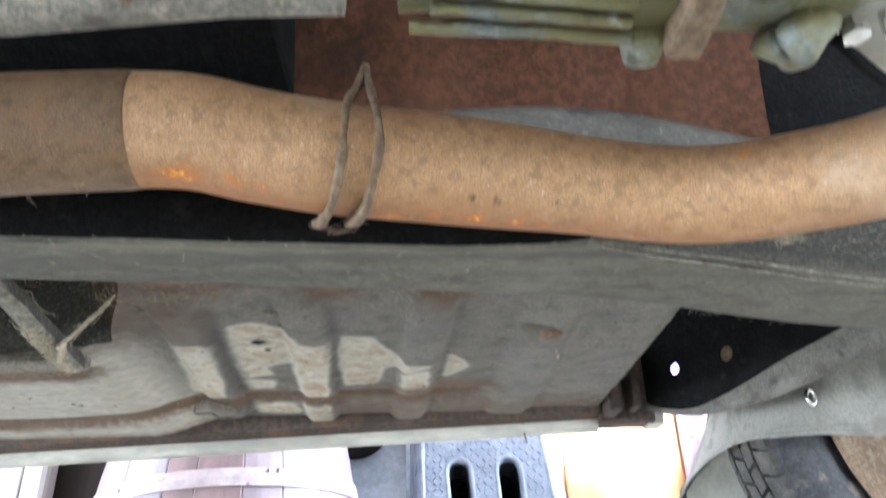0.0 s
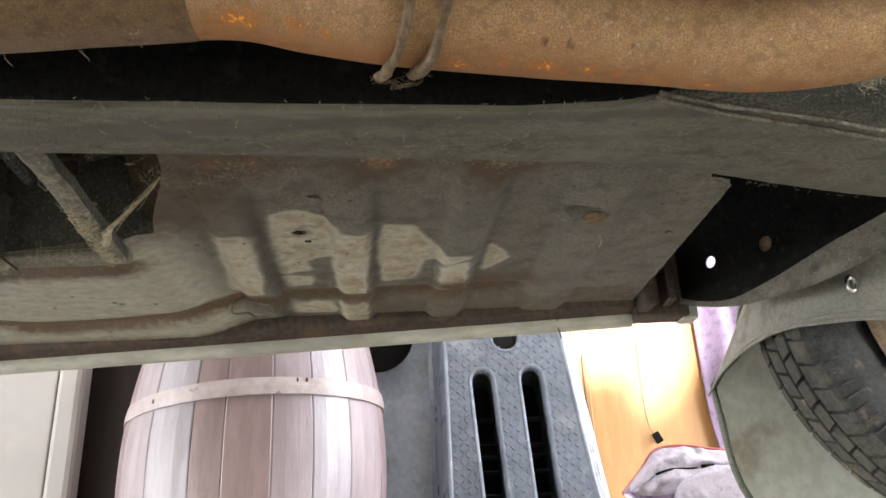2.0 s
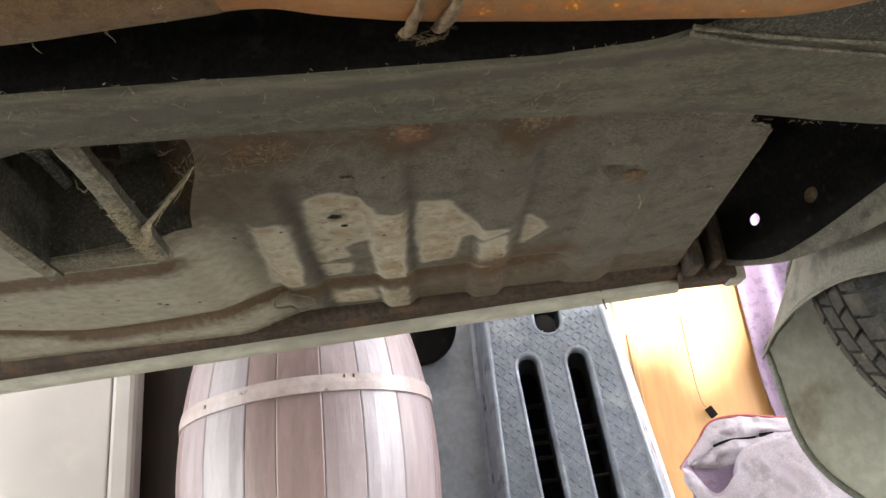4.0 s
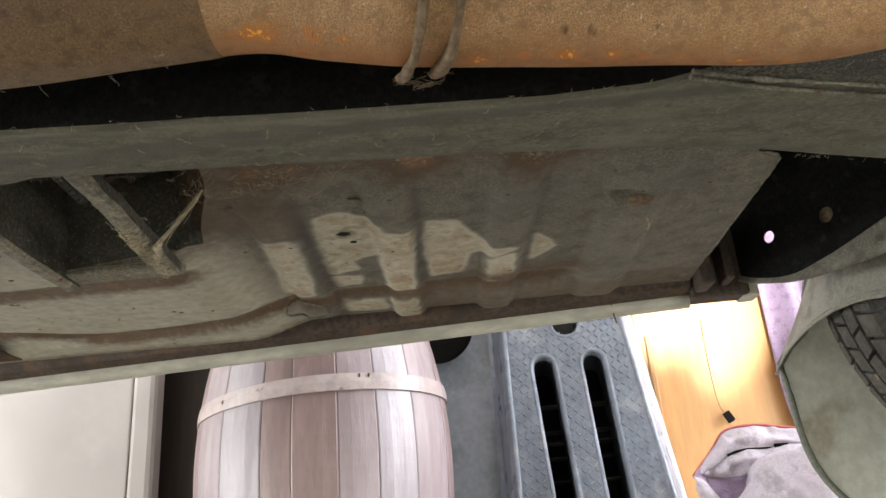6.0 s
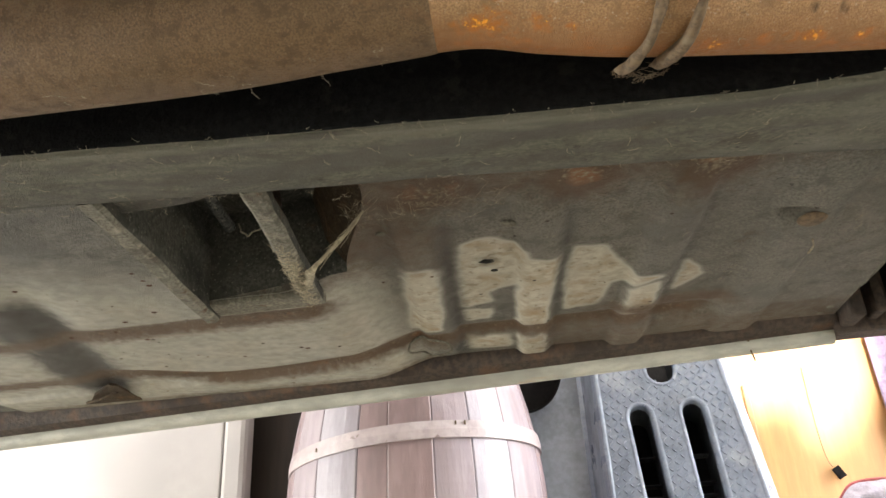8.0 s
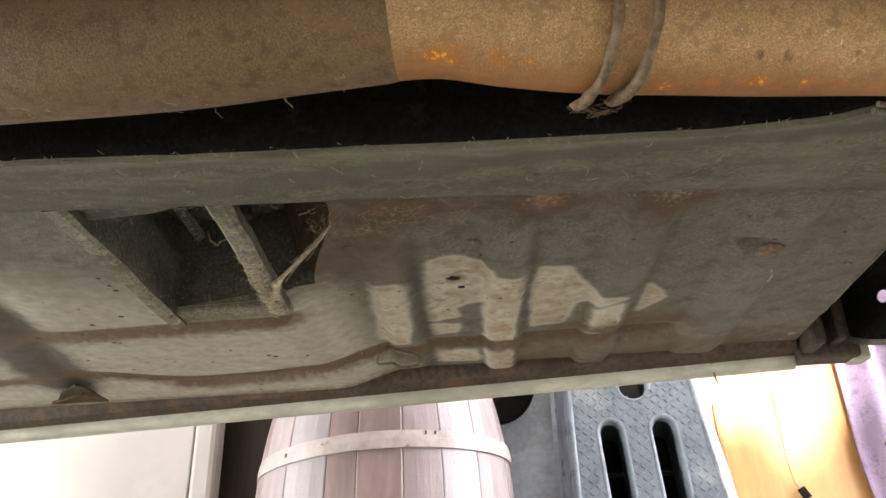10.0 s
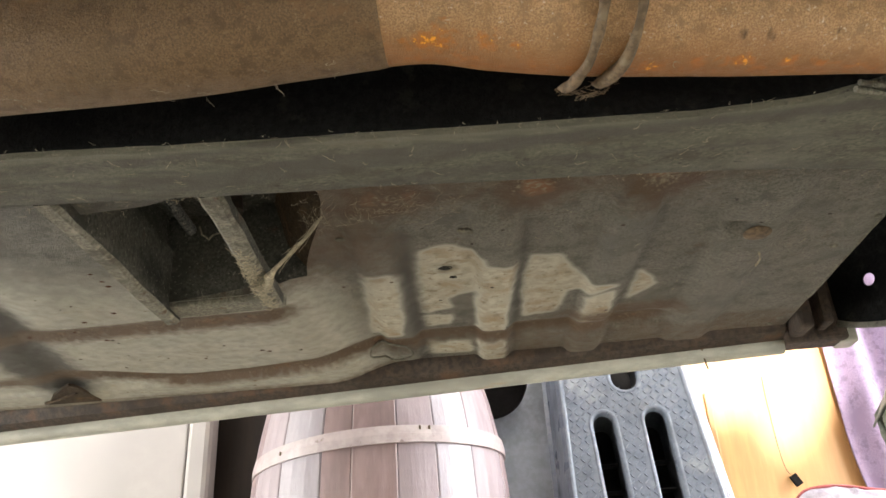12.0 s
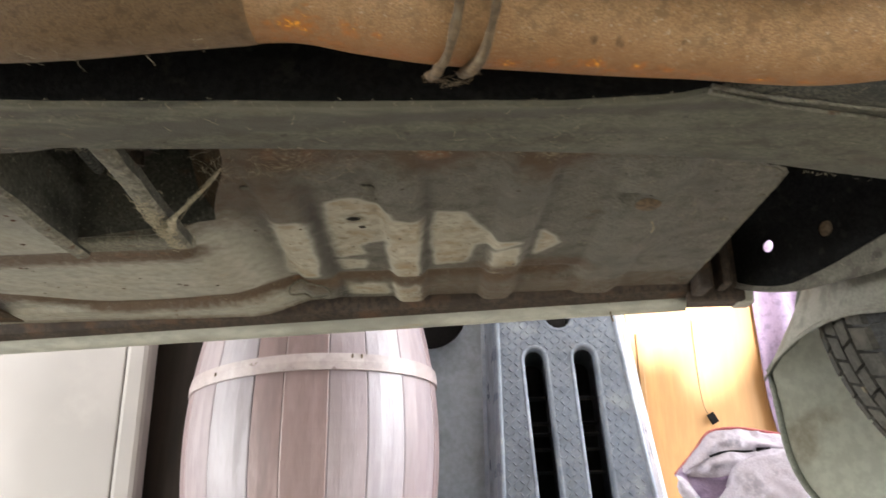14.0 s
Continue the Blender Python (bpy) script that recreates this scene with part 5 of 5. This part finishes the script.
# fluff along the edges of rail, pipe and pan
edge = []
for _ in range(260):
    x = rng.uniform(-0.55, 0.30)
    side = rng.random()
    if side < 0.55:
        a = Vector((x, lerp_table(NEAR, x) + rng.uniform(-0.005, 0.004), RAIL_Z))
    elif side < 0.94:
        a = Vector((x, lerp_table(FAR, x) + rng.uniform(-0.003, 0.002), RAIL_Z))
    else:
        a = Vector((x, lerp_table(NEAR, x) + rng.uniform(0, 0.06), RAIL_Z - 0.0005))
    l2 = rng.uniform(0.0015, 0.0055)
    d1 = Vector((rng.uniform(-1, 1), rng.uniform(-1, 1), rng.uniform(-0.5, 0.1))).normalized() * l2
    edge.append([a, a + d1 * 0.5 + Vector((0, 0, -0.0006)), a + d1])
web_part("fluff", edge, 0.00010, 0.0003, "grey dust fluff along the rail")
hairs = []
for x in (-0.46, -0.40, -0.335, -0.325, -0.27, -0.25, -0.215, -0.18, -0.02):
    k = min(path, key=lambda q: abs(q.x - x))
    for _ in range(3):
        a = radians(rng.uniform(-95, -55))
        r = 0.0312 if x < -0.17 else 0.0295
        p = k + Vector((0, r * math.cos(a), r * math.sin(a)))
        d1 = Vector((rng.uniform(-0.008, 0.008), rng.uniform(-0.006, 0.003), rng.uniform(-0.004, 0.001)))
        hairs.append([p, p + d1 * 0.6, p + d1 + Vector((0.002, 0, -0.001))])
web_part("fluff", hairs, 0.00013, 0.0005, "pale fluff stuck to the exhaust")
tuft = []
for _ in range(26):
    p = Vector((0.183 + rng.uniform(-0.004, 0.004), 0.427 + rng.uniform(-0.003, 0.003), 0.436))
    tuft.append([p, p + Vector((rng.uniform(-0.006, 0.006), rng.uniform(-0.003, 0.006), rng.uniform(-0.004, 0.002))), p + Vector((rng.uniform(-0.008, 0.008), rng.uniform(0, 0.008), rng.uniform(-0.005, 0.003)))])
web_part("fluff", tuft, 0.00016, 0.0006, "tuft of pale fibres under the exhaust")


def specks(name, spots, mat, label):
    b = bmesh.new()
    for p, r in spots:
        g = bmesh.ops.create_icosphere(b, subdivisions=1, radius=r, matrix=Matrix.Translation(p))
        for v in g["verts"]:
            o = v.co - Vector(p)
            v.co = Vector(p) + Vector((o.x * 1.3, o.y, o.z * 0.45)) * (1 + 0.4 * noise.noise(v.co * 700))
    return tagged(cpart(name, b, mat, label), kind="stuff")


dirt = []
for _ in range(70):
    x, y = rng.uniform(-0.75, 0.20), rng.uniform(0.58, 1.0)
    if POCKET[0] < x < POCKET[1] + 0.01 and y < 0.73:
        continue
    dirt.append(((x, y, pan_z(x, y)), rng.choice((0.0006, 0.0008, 0.0011, 0.0016))))
blots = []
for _ in range(44):
    x, y = rng.uniform(-0.62, -0.20), rng.uniform(0.60, 1.0)
    if POCKET[0] - 0.02 < x < POCKET[1] + 0.01 and y < 0.75:
        continue
    blots.append(((x, y, pan_z(x, y) + 0.0002), rng.choice((0.0010, 0.0013, 0.0018, 0.0024))))
specks("rust_blot", blots, M["rust"], "small brown rust blots through the paint")
specks("dirt", dirt, M["brown"], "specks of dirt and rust on the floor pan")
holes_dirt = [((-0.172, 0.742, pan_z(-0.172, 0.742) + 0.001), 0.0065), ((-0.168, 0.765, pan_z(-0.168, 0.765)), 0.003)]
specks("drain_hole", holes_dirt, M["grimy"], "dark drain hole in the pan")
knobs = [((x, y, pan_z(x, y) - 0.001), r) for x, y, r in ((0.187, 0.78, 0.004), (0.204, 0.72, 0.0035), (0.197, 0.99, 0.004), (0.19, 1.01, 0.003), (-0.145, 0.665, 0.006), (-0.25, 0.655, 0.004), (0.10, 0.715, 0.006))]
specks("sealant_blob", knobs, M["dusty"], "small dusty sealant blob")
# pressed plug ring near the sill and the torn triangular bracket
bm = bmesh.new()
tube(bm, [(-0.268 + 0.026 * math.cos(a), 0.962 + 0.018 * math.sin(a), pan_z(-0.268 + 0.026 * math.cos(a), 0.962 + 0.018 * math.sin(a)) - 0.001) for a in [2 * math.pi * i / 28 for i in range(29)]], 0.0013, 8, cap=False)
cpart("plug_ring", bm, M["dusty"], "dusty ring of a floor plug", smooth=True)
bm = bmesh.new()
plate(bm, [(-0.735, 0.998), (-0.70, 0.955), (-0.657, 0.918), (-0.652, 0.925), (-0.662, 1.0)], [], 0.003, Matrix.Translation((0, 0, 0.4615)))
tube(bm, [(-0.73, 0.985, 0.4605), (-0.70, 0.968, 0.459), (-0.666, 0.95, 0.4605)], 0.002, 6, wobble=0.5)
cpart("torn_bracket", bm, M["rusty_dirt"], "bent triangular bracket at the sill")

bm = bmesh.new()
bmesh.ops.create_uvsphere(bm, u_segments=18, v_segments=10, radius=0.012)
for v in bm.verts:
    v.co.z *= 0.35
bmesh.ops.translate(bm, vec=(0.101, 0.714, pan_z(0.101, 0.714) - 0.0005), verts=bm.verts)
cpart("floor_plug", bm, M["clamp"], "dusty brown floor plug", smooth=True)
bm = bmesh.new()
tube(bm, spline([(0.112, 0.755, pan_z(0.112, 0.755) - 0.001), (0.118, 0.775, pan_z(0.118, 0.775) - 0.002), (0.121, 0.80, pan_z(0.121, 0.80) - 0.001)]), 0.0009, 6, wobble=0.6)
cpart("scratch_ridge", bm, M["web"], "pale dried drip")
